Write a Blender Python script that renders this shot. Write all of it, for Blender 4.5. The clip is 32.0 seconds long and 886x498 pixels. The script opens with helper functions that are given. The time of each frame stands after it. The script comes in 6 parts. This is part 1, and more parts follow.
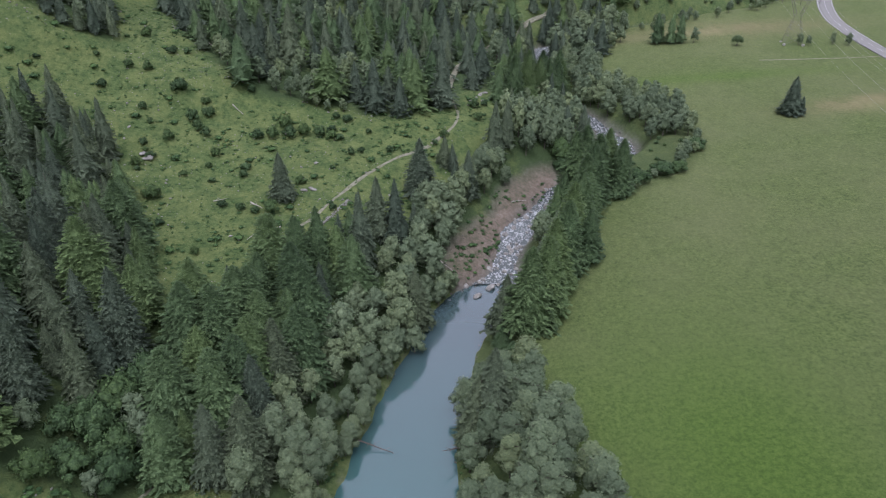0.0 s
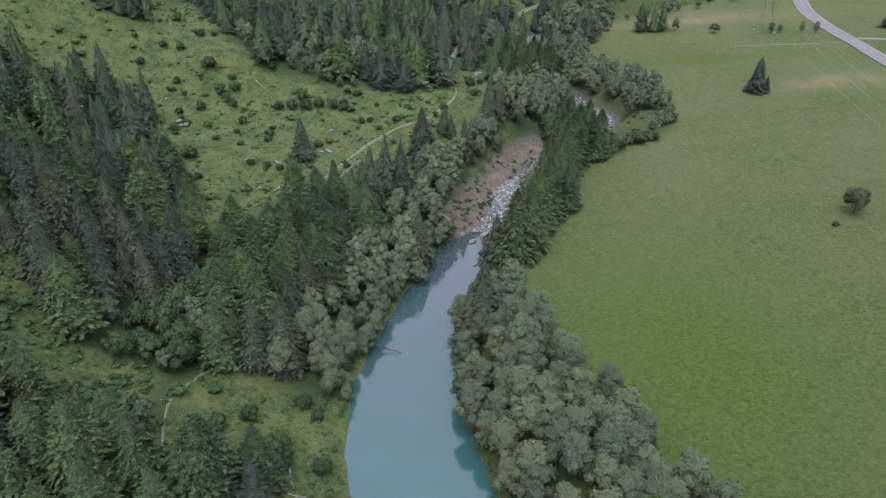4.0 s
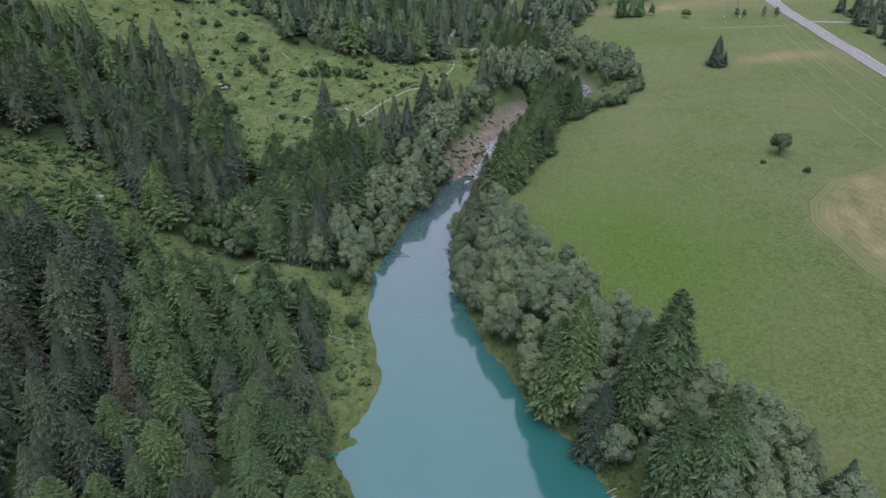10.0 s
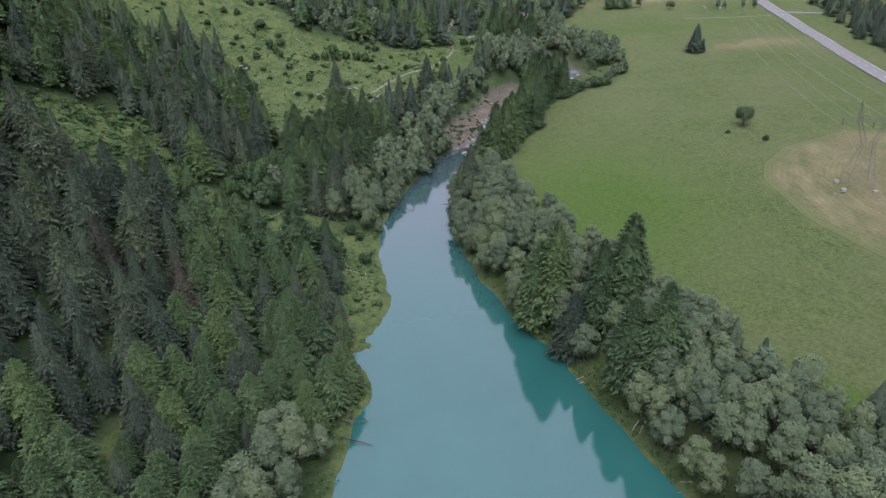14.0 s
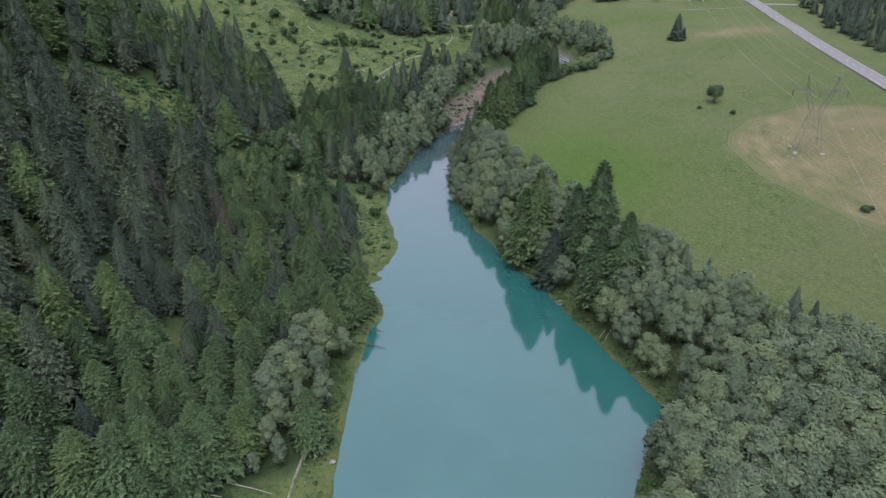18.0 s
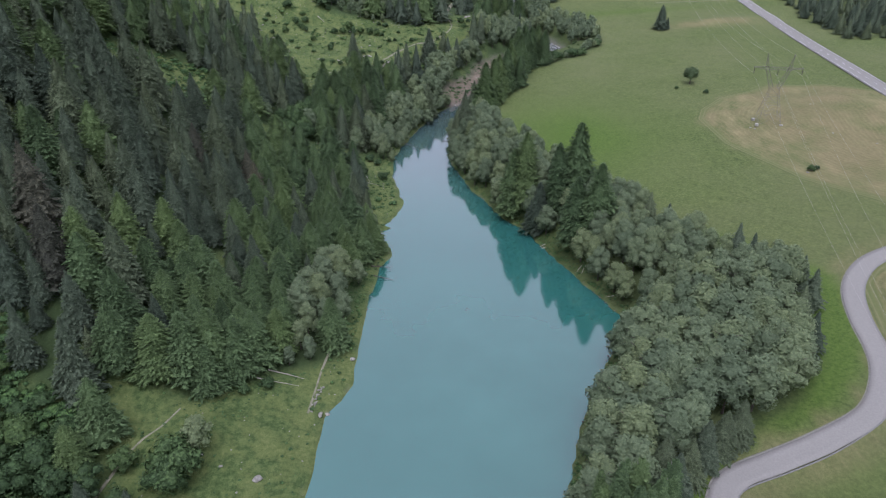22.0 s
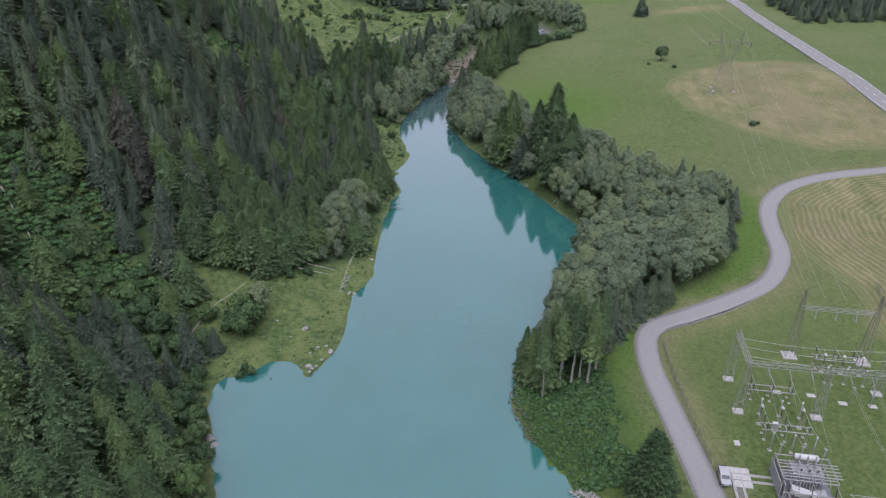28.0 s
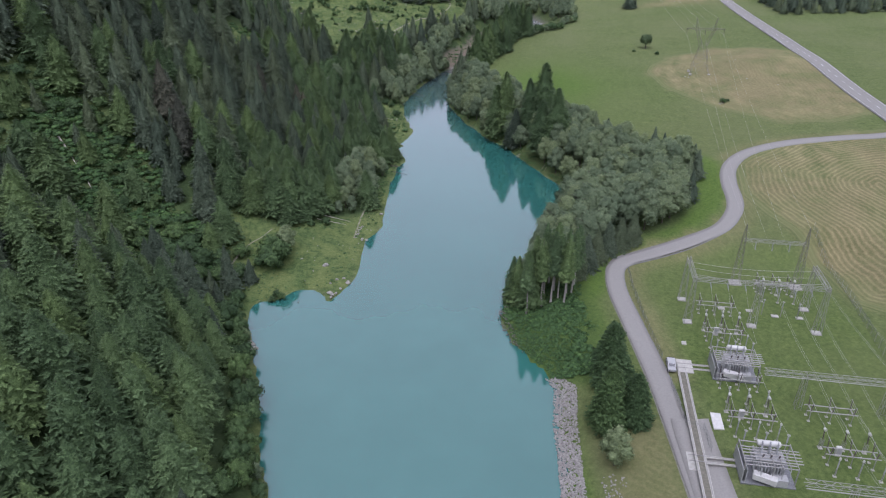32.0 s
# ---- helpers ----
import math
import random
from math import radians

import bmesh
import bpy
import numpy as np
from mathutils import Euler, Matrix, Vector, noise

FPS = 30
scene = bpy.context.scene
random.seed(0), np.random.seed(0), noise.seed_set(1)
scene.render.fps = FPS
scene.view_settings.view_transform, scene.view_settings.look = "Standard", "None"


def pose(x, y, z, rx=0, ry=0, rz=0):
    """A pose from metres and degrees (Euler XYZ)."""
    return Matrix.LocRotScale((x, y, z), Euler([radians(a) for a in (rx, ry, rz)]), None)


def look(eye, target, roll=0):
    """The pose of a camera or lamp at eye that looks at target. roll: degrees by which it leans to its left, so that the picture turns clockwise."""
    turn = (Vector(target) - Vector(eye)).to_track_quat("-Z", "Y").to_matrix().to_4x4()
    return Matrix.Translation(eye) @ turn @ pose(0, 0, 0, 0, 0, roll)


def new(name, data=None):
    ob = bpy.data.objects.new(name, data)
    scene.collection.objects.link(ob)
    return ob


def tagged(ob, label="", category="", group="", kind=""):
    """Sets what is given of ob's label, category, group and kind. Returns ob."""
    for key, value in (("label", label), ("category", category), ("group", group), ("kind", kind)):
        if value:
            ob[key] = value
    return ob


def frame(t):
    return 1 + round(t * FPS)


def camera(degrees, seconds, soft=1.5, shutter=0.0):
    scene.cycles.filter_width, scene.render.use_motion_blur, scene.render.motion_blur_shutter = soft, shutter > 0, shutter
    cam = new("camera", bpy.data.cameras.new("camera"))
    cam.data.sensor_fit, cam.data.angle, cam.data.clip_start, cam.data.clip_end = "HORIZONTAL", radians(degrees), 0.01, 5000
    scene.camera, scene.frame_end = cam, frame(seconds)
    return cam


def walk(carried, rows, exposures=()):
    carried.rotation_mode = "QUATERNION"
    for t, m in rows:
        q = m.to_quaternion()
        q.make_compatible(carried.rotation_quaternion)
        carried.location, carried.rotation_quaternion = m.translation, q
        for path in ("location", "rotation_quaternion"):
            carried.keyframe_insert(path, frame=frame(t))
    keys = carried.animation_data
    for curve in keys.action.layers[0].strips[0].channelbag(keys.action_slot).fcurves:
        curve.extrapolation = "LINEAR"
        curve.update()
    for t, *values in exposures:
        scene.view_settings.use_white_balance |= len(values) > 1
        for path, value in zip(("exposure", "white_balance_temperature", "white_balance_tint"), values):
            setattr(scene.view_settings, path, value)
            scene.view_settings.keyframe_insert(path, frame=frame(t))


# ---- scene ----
cam = camera(65.5, 32.0, soft=1.15)
# seconds, x, y, z, pitch, roll, yaw of the drone's camera
ROWS = [
    (0.0, -0.000, 0.000, 95.000, -27.356, 0.012, -0.687),
    (4.0, -0.244, -31.783, 94.939, -27.384, 0.030, -0.690),
    (8.0, -0.517, -63.556, 94.912, -27.412, 0.050, -0.692),
    (12.0, -0.821, -95.319, 94.918, -27.441, 0.070, -0.695),
    (16.0, -1.156, -127.072, 94.957, -27.470, 0.091, -0.699),
    (20.0, -1.520, -158.815, 95.030, -27.500, 0.113, -0.702),
    (24.0, -1.915, -190.548, 95.136, -27.531, 0.136, -0.707),
    (28.0, -2.341, -222.270, 95.276, -27.562, 0.160, -0.711),
    (32.0, -2.796, -253.983, 95.449, -27.593, 0.185, -0.717),
]
walk(cam, [(t, pose(x, y, z, 90 + pitch, roll, yaw)) for t, x, y, z, pitch, roll, yaw in ROWS],
     exposures=[(0.0, 0.56, 5650, 24), (32.0, 0.56, 5650, 24)])

# ---- sky and light: a bright overcast day ----
SUN_UP, SUN_ROUND = radians(66), radians(188)
world = bpy.data.worlds.new("overcast_sky")
scene.world = world
world.use_nodes = True
wn = world.node_tree.nodes
sky = wn.new("ShaderNodeTexSky")
sky.sky_type, sky.sun_disc, sky.sun_elevation, sky.sun_rotation = "NISHITA", False, SUN_UP, SUN_ROUND
sky.air_density, sky.dust_density, sky.ozone_density = 1.0, 8.0, 1.0
grey = wn.new("ShaderNodeHueSaturation")
grey.inputs["Saturation"].default_value = 0.18
world.node_tree.links.new(sky.outputs[0], grey.inputs["Color"])
# an even deck of cloud over most of the sky
deck = wn.new("ShaderNodeMix")
deck.data_type = "RGBA"
deck.inputs[0].default_value = 0.6
deck.inputs[7].default_value = (5.6, 5.75, 6.0, 1)
world.node_tree.links.new(grey.outputs[0], deck.inputs[6])
world.node_tree.links.new(deck.outputs[2], wn["Background"].inputs["Color"])
wn["Background"].inputs["Strength"].default_value = 0.115
sun = new("sun", bpy.data.lights.new("sun", "SUN"))
sun.data.energy, sun.data.angle, sun.data.color = 1.05, radians(50), (1.0, 0.965, 0.92)
sun.matrix_world = look((0, 0, 200), (200 * math.sin(SUN_ROUND - math.pi) * .8, 200 * math.cos(SUN_ROUND - math.pi) * .8, 200 - 200 * math.tan(SUN_UP) * .8))


# ---- materials ----
def nodes_of(name):
    m = bpy.data.materials.new(name)
    m.use_nodes = True
    return m, m.node_tree.nodes, m.node_tree.links, m.node_tree.nodes["Principled BSDF"]


def noise_node(n, l, scale, detail=4.0, rough=.6, space="Object", stretch=None):
    c = n.new("ShaderNodeTexCoord")
    t = n.new("ShaderNodeTexNoise")
    t.inputs["Scale"].default_value, t.inputs["Detail"].default_value, t.inputs["Roughness"].default_value = scale, detail, rough
    if stretch:
        mp = n.new("ShaderNodeMapping")
        mp.inputs["Scale"].default_value = stretch
        l.new(c.outputs[space], mp.inputs["Vector"])
        l.new(mp.outputs[0], t.inputs["Vector"])
    else:
        l.new(c.outputs[space], t.inputs["Vector"])
    return t.outputs["Fac"]


def ramp_node(n, l, fac, stops):
    r = n.new("ShaderNodeValToRGB")
    while len(r.color_ramp.elements) < len(stops):
        r.color_ramp.elements.new(.5)
    for e, (p, c) in zip(r.color_ramp.elements, stops):
        e.position, e.color = p, (*c, 1)
    l.new(fac, r.inputs[0])
    return r.outputs[0]


def mix_node(n, l, fac, a, b, how="MIX"):
    m = n.new("ShaderNodeMix")
    m.data_type, m.blend_type = "RGBA", how
    for key, v in ((0, fac), (6, a), (7, b)):
        if isinstance(v, (int, float)):
            m.inputs[key].default_value = v
        elif isinstance(v, tuple):
            m.inputs[key].default_value = (*v, 1)
        else:
            l.new(v, m.inputs[key])
    return m.outputs[2]


def bump_node(n, l, bsdf, fac, strength=.4, distance=.05):
    b = n.new("ShaderNodeBump")
    b.inputs["Strength"].default_value, b.inputs["Distance"].default_value = strength, distance
    l.new(fac, b.inputs["Height"])
    l.new(b.outputs[0], bsdf.inputs["Normal"])


def plain(name, dark, light, scale=3.0, rough=.8, metal=0.0, bump=.3, coarse=.3):
    """A surface with grain at two sizes between two tones."""
    m, n, l, b = nodes_of(name)
    fine = ramp_node(n, l, noise_node(n, l, scale, 6), [(.3, dark), (.7, light)])
    wide = noise_node(n, l, scale * .13, 3)
    mid = tuple((p + q) / 2 * .8 for p, q in zip(dark, light))
    f = n.new("ShaderNodeMath")
    f.operation, f.inputs[1].default_value = "MULTIPLY", coarse
    l.new(wide, f.inputs[0])
    l.new(mix_node(n, l, f.outputs[0], fine, mid), b.inputs["Base Color"])
    b.inputs["Roughness"].default_value, b.inputs["Metallic"].default_value = rough, metal
    if bump:
        bump_node(n, l, b, noise_node(n, l, scale * 2, 5), bump)
    return m


def foliage(name, deep, mid, tip, by_island=False, vary=.35, speck=1.0):
    """Leaves and needles: tone by tree, by clump and by grain, a little light let through."""
    m, n, l, b = nodes_of(name)
    grain = ramp_node(n, l, noise_node(n, l, 1.3, 5, .7), [(.3, deep), (.5, mid), (.7, tip)])
    leafy = noise_node(n, l, 3.2, 4, .8)
    grain = mix_node(n, l, 1.0, grain, ramp_node(n, l, leafy, [(.37, tuple(1 - speck * q for q in (.4, .38, .4))), (.5, (1, 1, 1)), (.63, tuple(1 + speck * q for q in (.5, .46, .4)))]), "MULTIPLY")
    bump_node(n, l, b, leafy, .55, .18)
    if by_island == "tree":
        # one tone for each tree of a wood
        tone = n.new("ShaderNodeAttribute")
        tone.attribute_name = "tone"
        g = tone.outputs["Fac"]
    elif by_island:
        g = n.new("ShaderNodeNewGeometry").outputs["Random Per Island"]
    else:
        g = n.new("ShaderNodeObjectInfo").outputs["Random"]
    shade = ramp_node(n, l, g, [(0, (1 - vary, 1 - vary * .9, 1 - vary * .8)), (.5, (1, 1, 1)), (1, (1 + vary * .5, 1 + vary * .35, 1 - vary * .2))])
    c = mix_node(n, l, 1.0, grain, shade, "MULTIPLY")
    spray = n.new("ShaderNodeNewGeometry").outputs["Random Per Island"]
    c = mix_node(n, l, 1.0, c, ramp_node(n, l, spray, [(0, (.84, .86, .84)), (.6, (1, 1, 1)), (1, (1.18, 1.17, 1.13))]), "MULTIPLY")
    l.new(c, b.inputs["Base Color"])
    b.inputs["Roughness"].default_value = .62
    b.inputs["Specular IOR Level"].default_value = .14
    tr = n.new("ShaderNodeBsdfTranslucent")
    l.new(c, tr.inputs["Color"])
    mx = n.new("ShaderNodeMixShader")
    mx.inputs[0].default_value = .1
    l.new(b.outputs[0], mx.inputs[1])
    l.new(tr.outputs[0], mx.inputs[2])
    l.new(mx.outputs[0], n["Material Output"].inputs["Surface"])
    return m


LARCH = (0.06784, 0.1092, 0.04876), (0.09964, 0.1548, 0.06678), (0.1378, 0.2056, 0.08798)
SPRUCE = (0.06156, 0.08436, 0.05472), (0.08778, 0.1174, 0.07524), (0.1186, 0.1562, 0.09918)
ALDER = (.12, .161, .09), (.156, .205, .114), (.198, .252, .141)
M_LARCH = foliage("larch_needles", *LARCH, False, .3, .75)
M_SPRUCE = foliage("spruce_needles", *SPRUCE, False, .32, .75)
M_ALDER = foliage("alder_leaves", *ALDER, False, .25, .4)
M_BUSH = foliage("bush_leaves", (.042, .074, .03), (.064, .108, .044), (.095, .15, .06))
M_FIELD = foliage("field_tree_leaves", (.064, .098, .044), (.092, .136, .062), (.128, .182, .084), False, .1, .6)
M_DEAD = foliage("dry_needles", (.055, .06, .042), (.084, .086, .06), (.115, .116, .08))
M_LARCH_S = foliage("larch_needles_of_the_wood", *LARCH, "tree", .3, .75)
M_SPRUCE_S = foliage("spruce_needles_of_the_wood", *SPRUCE, "tree", .32, .75)
M_ALDER_S = foliage("alder_leaves_of_the_wood", *ALDER, "tree", .25, .4)
M_BUSH_S = foliage("herb_leaves", (.042, .08, .03), (.062, .118, .043), (.09, .158, .06), True, .3)
M_BARK = plain("bark", (.05, .04, .032), (.15, .125, .1), 4.0, .9)
M_PALEBARK = plain("pale_bark", (.2, .18, .16), (.38, .36, .33), 4.0, .9)
M_ROCK = plain("pale_rock", (.135, .13, .112), (.4, .382, .338), 2.6, .85, 0, .6)
M_WETROCK = plain("river_rock", (.05, .045, .036), (.2, .183, .152), 2.0, .6, 0, .6)
M_DEADWOOD = plain("bleached_wood", (.28, .25, .21), (.52, .48, .42), 3.0, .85)
M_ASPHALT = plain("asphalt", (.215, .207, .188), (.262, .252, .228), 3.0, .85, 0, .1, .15)
M_HIGHWAY = plain("highway_asphalt", (.192, .186, .17), (.255, .245, .222), 1.4, .85, 0, .1)
M_MARK = plain("road_paint", (.62, .62, .6), (.8, .8, .78), 2.0, .7, 0, .05)
M_TRACK = plain("track_gravel", (.11, .125, .06), (.3, .28, .21), .9, .95, 0, .4)
# ---- shape of the valley ----
LEFT_SHORE = [(-400, -30), (-166, -33), (-155, -37), (-138, -41), (-122, -46), (-112, -49.5), (-104, -50.6), (-101.6, -50), (-101, -45), (-100.6, -32.5), (-100, -30.4), (-95.5, -28.2), (-91, -26),
              (-84, -25.2), (-72, -24.4), (-65, -24.6), (-61, -22), (-55, -20), (-43, -20.2), (-23, -19.3), (-8, -18.3), (3, -15.3), (9, -15.5), (14, -17.8), (19, -20.5), (22, -16), (25, -19), (27, -16.5), (33, -14.5), (43, -12.8), (52, -14.9),
              (67, -17.8), (88, -18.5), (104, -14.6), (119, -10.5), (137, -5), (147, -2), (158, 5), (168, 15)]
RIGHT_SHORE = [(-400, 18), (-167, 19.5), (-148, 21), (-137, 22.8), (-130, 20), (-120, 14.6), (-110, 12.6), (-100, 14.4), (-93, 19), (-71, 26), (-49, 36), (-34, 46),
               (-27, 43.5), (-18, 40), (-8, 36), (1, 32.3), (13, 28.4), (21, 26), (26, 21.5), (34, 17.6), (43, 15.6), (51, 11.4), (59, 9.3), (74, 5.4), (87, 3.4), (97, 3.5), (110, 5), (130, 9), (151, 17), (168, 24)]
# two small coves behind the point of the headland: x, y, radius
COVES = [(-37.6, -100.4, 6.0), (-45.2, -104.2, 5.4)]
RIVER = [(168, 18.6), (181, 22.3), (192, 27.2), (202, 34), (215, 43), (223, 55), (232, 65), (245, 69), (256, 69), (266, 66), (280, 60), (300, 53), (340, 50), (370, 58), (392, 90), (406, 130), (418, 175), (440, 215), (520, 260), (700, 300), (5000, 400)]
RIVER_LEVEL = [(-5000, 0), (158, 0), (166, .5), (200, 5.2), (245, 9), (300, 14), (360, 21), (420, 27), (600, 36), (1200, 75), (5000, 300)]
FIELD_LEVEL = [(-5000, 3), (-150, 3), (-90, 4.6), (-30, 7.5), (40, 9), (140, 10.5), (260, 13), (360, 21.5), (420, 26), (600, 36), (1200, 80), (5000, 320)]
SLOPE_NEAR = [(0, 0), (1.2, .7), (12, 2.4), (31, 8.2), (45, 15), (73, 32), (88, 43), (160, 98), (400, 300), (5000, 1900)]
SLOPE_SOUTH = [(0, 0), (1.5, 1.2), (9, 6.8), (20, 15.5), (40, 30), (80, 58), (160, 112), (400, 300), (5000, 1900)]
SLOPE_FAR = [(0, 0), (3, 1.8), (20, 9), (43, 16.5), (60, 18), (90, 21), (110, 24), (137, 33), (170, 41), (260, 85), (420, 190), (5000, 1900)]


def smooth(a, b, v):
    s = np.clip((v - a) / (b - a), 0, 1)
    return s * s * (3 - 2 * s)


def along(table, v):
    return np.interp(v, [p[0] for p in table], [p[1] for p in table])


def banks(y):
    """x of the left and the right water's edge."""
    wide = 3.9 + 1.0 * np.sin(y * .21) + 1.6 * np.exp(-((y - 248) / 16) ** 2)
    up = smooth(160, 172, y)
    return along(LEFT_SHORE, y) * (1 - up) + (along(RIVER, y) - wide) * up, along(RIGHT_SHORE, y) * (1 - up) + (along(RIVER, y) + wide) * up


def ripple(x, y, size, seed):
    """A cheap smooth waviness about -1..1."""
    u, v = x / size + seed * 1.7, y / size - seed * .9
    return (np.sin(u + 1.3 * np.sin(.7 * v)) + np.sin(.83 * v + 1.1 * np.sin(1.1 * u + .4)) + .5 * np.sin(1.9 * u - 1.6 * v)) / 2.5


def height(x, y):
    x, y = np.asarray(x, float), np.asarray(y, float)
    wob = .5 * ripple(x, y, 2.3, 1) * smooth(-300, -100, y)
    left, right = banks(y)
    dl, dr = left - x + wob, x - right + wob
    for cx, cy, cr in COVES:
        dl = np.minimum(dl, np.hypot(x - cx, y - cy) - cr + wob)
    level = along(RIVER_LEVEL, y)
    up = smooth(95, 150, y)
    slope = along(SLOPE_NEAR, dl) * (1 - up) + along(SLOPE_FAR, dl) * up
    down = 1 - smooth(-124, -104, y)
    slope = slope * (1 - down) + along(SLOPE_SOUTH, dl) * down
    rough = smooth(4, 30, dl) * (.35 * ripple(x, y, 3.1, 3) + .9 * ripple(x, y, 11, 5) + smooth(60, 140, dl) * 2.0 * ripple(x, y, 27, 8))
    hill = level + slope + rough
    field = along(FIELD_LEVEL, y) + .07 * (np.clip(x, 0, 205) - 40) + .02 * np.clip(x - 205, 0, 95) + .3 * np.clip(x - 300, 0, None)
    yard = smooth(45, 52, x) * (1 - smooth(105, 125, x)) * (1 - smooth(-92, -78, y)) * smooth(-300, -200, y)
    field = field * (1 - yard) + 4.3 * yard
    field = field + .25 * ripple(x, y, 14, 2) * (1 - yard) + .8 * ripple(x, y, 42, 6) * smooth(60, 110, x) * (1 - yard)
    knoll = 2.6 * np.exp(-((x - 150) / 34) ** 2 - ((y - 88) / 24) ** 2) + 1.5 * np.exp(-((x - 175) / 34) ** 2 - ((y - 262) / 10) ** 2)
    field = field + knoll
    wide = 13 - 6 * smooth(150, 200, y)
    meadow = level + (np.maximum(field, level + 1.2) - level) * smooth(-.5, wide, dr)
    bed = level - 2.6 * smooth(0, 7, np.minimum(-dl, -dr)) * (1 - .75 * smooth(155, 172, y)) - .25
    z = np.where(dl > 0, hill, np.where(dr > 0, meadow, bed))
    return z


def ground(x, y):
    return float(height(x, y))


# ---- land cover ----
MEADOW = [(-51, 118), (-57, 116), (-63, 132), (-72, 152), (-80, 168), (-97, 195), (-113, 205), (-125, 196), (-175, 200), (-175, 236), (-126, 242), (-109, 239), (-150, 330), (-128, 340), (-117, 305),
          (-82, 251), (-64, 230), (-37, 231), (-10, 230), (4, 238), (10, 262), (22, 262), (24, 240), (16, 215), (4, 195), (-8, 172), (-22, 168), (-30, 150), (-40, 140), (-46, 127)]
SHORE_MEADOW = [(-36, 87), (-22, 80), (-12, 60), (-8, 45), (-12, 18), (-22, 18), (-26, 40), (-30, 56), (-42, 62), (-48, 54), (-54, 70), (-51, 76), (-44, 88)]
HILL_CLEARING = [(-100, 90), (-89, 98), (-77, 82), (-66, 76), (-54, 80), (-55, 60), (-68, 57), (-82, 51), (-105, 48), (-118, 66)]
HEADLAND = [(-54, -101), (-59, -88), (-62, -77), (-67, -67), (-59, -64), (-52, -69), (-45, -62), (-30, -52), (-22, -46), (-14, -55), (-24, -105), (-50, -104)]
GLADE = [(-60, -32), (-56, -30), (-54, -14), (-58, -14)]
MOWN = [(104, 92), (109, 104), (121, 117), (148, 129), (168, 124), (186, 104), (178, 60), (170, 8), (150, 0), (131, 3), (114, 27), (104, 64)]
HAYFIELD = [(100, -34), (106, -28), (125, -15), (150, -12), (170, -14), (176, -60), (170, -112), (130, -117), (106, -115), (100.5, -110), (101, -98), (100, -84), (96, -70), (94, -56)]
LOG_GAP = [(-115, -62), (-110, -57), (-94, -76), (-100, -82)]
THICKET = [(-130, -93), (-130, -42), (-104, -44), (-86, -56), (-79, -70), (-64, -74), (-61, -92), (-88, -94)]
SLIDE = [(3, 158), (2, 163), (4.5, 172), (10, 186), (22, 206), (33, 221), (42, 226), (40, 213), (31, 201), (21, 189), (18, 175), (11, 164)]
FIELD_EDGE = [(-118, 16), (-111, 22), (-108, 29), (-93, 37), (-82, 45), (-78, 56), (-72, 68), (-60, 78), (-40, 85), (-29, 86), (-18, 78), (-6, 67), (19, 56), (25, 49), (65, 35), (80, 27), (97, 24), (116, 20),
              (127, 19), (136, 29), (150, 38), (185, 47), (193, 57), (200, 68), (211, 83), (229, 94), (242, 98), (271, 97), (290, 87), (321, 76), (350, 78), (371, 97), (400, 84), (430, 95)]

ACCESS = [(200, -8), (175, -15), (159, -18), (142, -17), (125, -18), (112, -22), (103, -28), (96, -37), (92, -48), (90, -58), (87, -66), (80, -75), (69, -81), (58, -85), (50, -88),
          (45.4, -93), (43.4, -103), (43.6, -117), (44, -136), (43.4, -153), (42.4, -170), (41, -200), (40, -300)]

def inside(poly, x, y):
    """Whether points lie in a polygon."""
    x, y = np.asarray(x, float), np.asarray(y, float)
    r = np.zeros(x.shape, bool)
    for (ax, ay), (bx, by) in zip(poly, poly[1:] + poly[:1]):
        if ay != by:
            r ^= ((ay > y) != (by > y)) & (x < (bx - ax) * (y - ay) / (by - ay) + ax)
    return r


def mesh_of(name, verts, faces, looks=None):
    """A mesh from numpy arrays; faces all of one size."""
    me = bpy.data.meshes.new(name)
    verts, faces = np.asarray(verts, np.float32), np.asarray(faces, np.int32)
    me.vertices.add(len(verts))
    me.vertices.foreach_set("co", verts.ravel())
    k = faces.shape[1]
    me.loops.add(faces.size)
    me.loops.foreach_set("vertex_index", faces.ravel())
    me.polygons.add(len(faces))
    me.polygons.foreach_set("loop_start", np.arange(0, faces.size, k, dtype=np.int32))
    me.update(calc_edges=True)
    if looks is not None:
        me.polygons.foreach_set("use_smooth", np.ones(len(faces), bool))
        me.normals_split_custom_set_from_vertices(np.asarray(looks, np.float32))
    return me


def axis(lo, hi, step, far, grow=1.25):
    core = list(np.arange(lo, hi + step / 2, step))
    s, a, b = step, [lo], [hi]
    while a[-1] > -far:
        s *= grow
        a.append(a[-1] - s)
    s = step
    while b[-1] < far:
        s *= grow
        b.append(b[-1] + s)
    return np.array(a[:0:-1] + core + b[1:])


gx, gy = axis(-150, 215, 1.7, 3500), axis(-180, 440, 1.7, 4000)
GX, GY = np.meshgrid(gx, gy)
GZ = height(GX, GY)
nx, ny = len(gx), len(gy)
idx = np.arange(nx * ny).reshape(ny, nx)
ground_mesh = mesh_of("ground", np.stack([GX, GY, GZ], -1).reshape(-1, 3),
                      np.stack([idx[:-1, :-1], idx[:-1, 1:], idx[1:, 1:], idx[1:, :-1]], -1).reshape(-1, 4))
ground_mesh.polygons.foreach_set("use_smooth", np.ones(len(ground_mesh.polygons), bool))


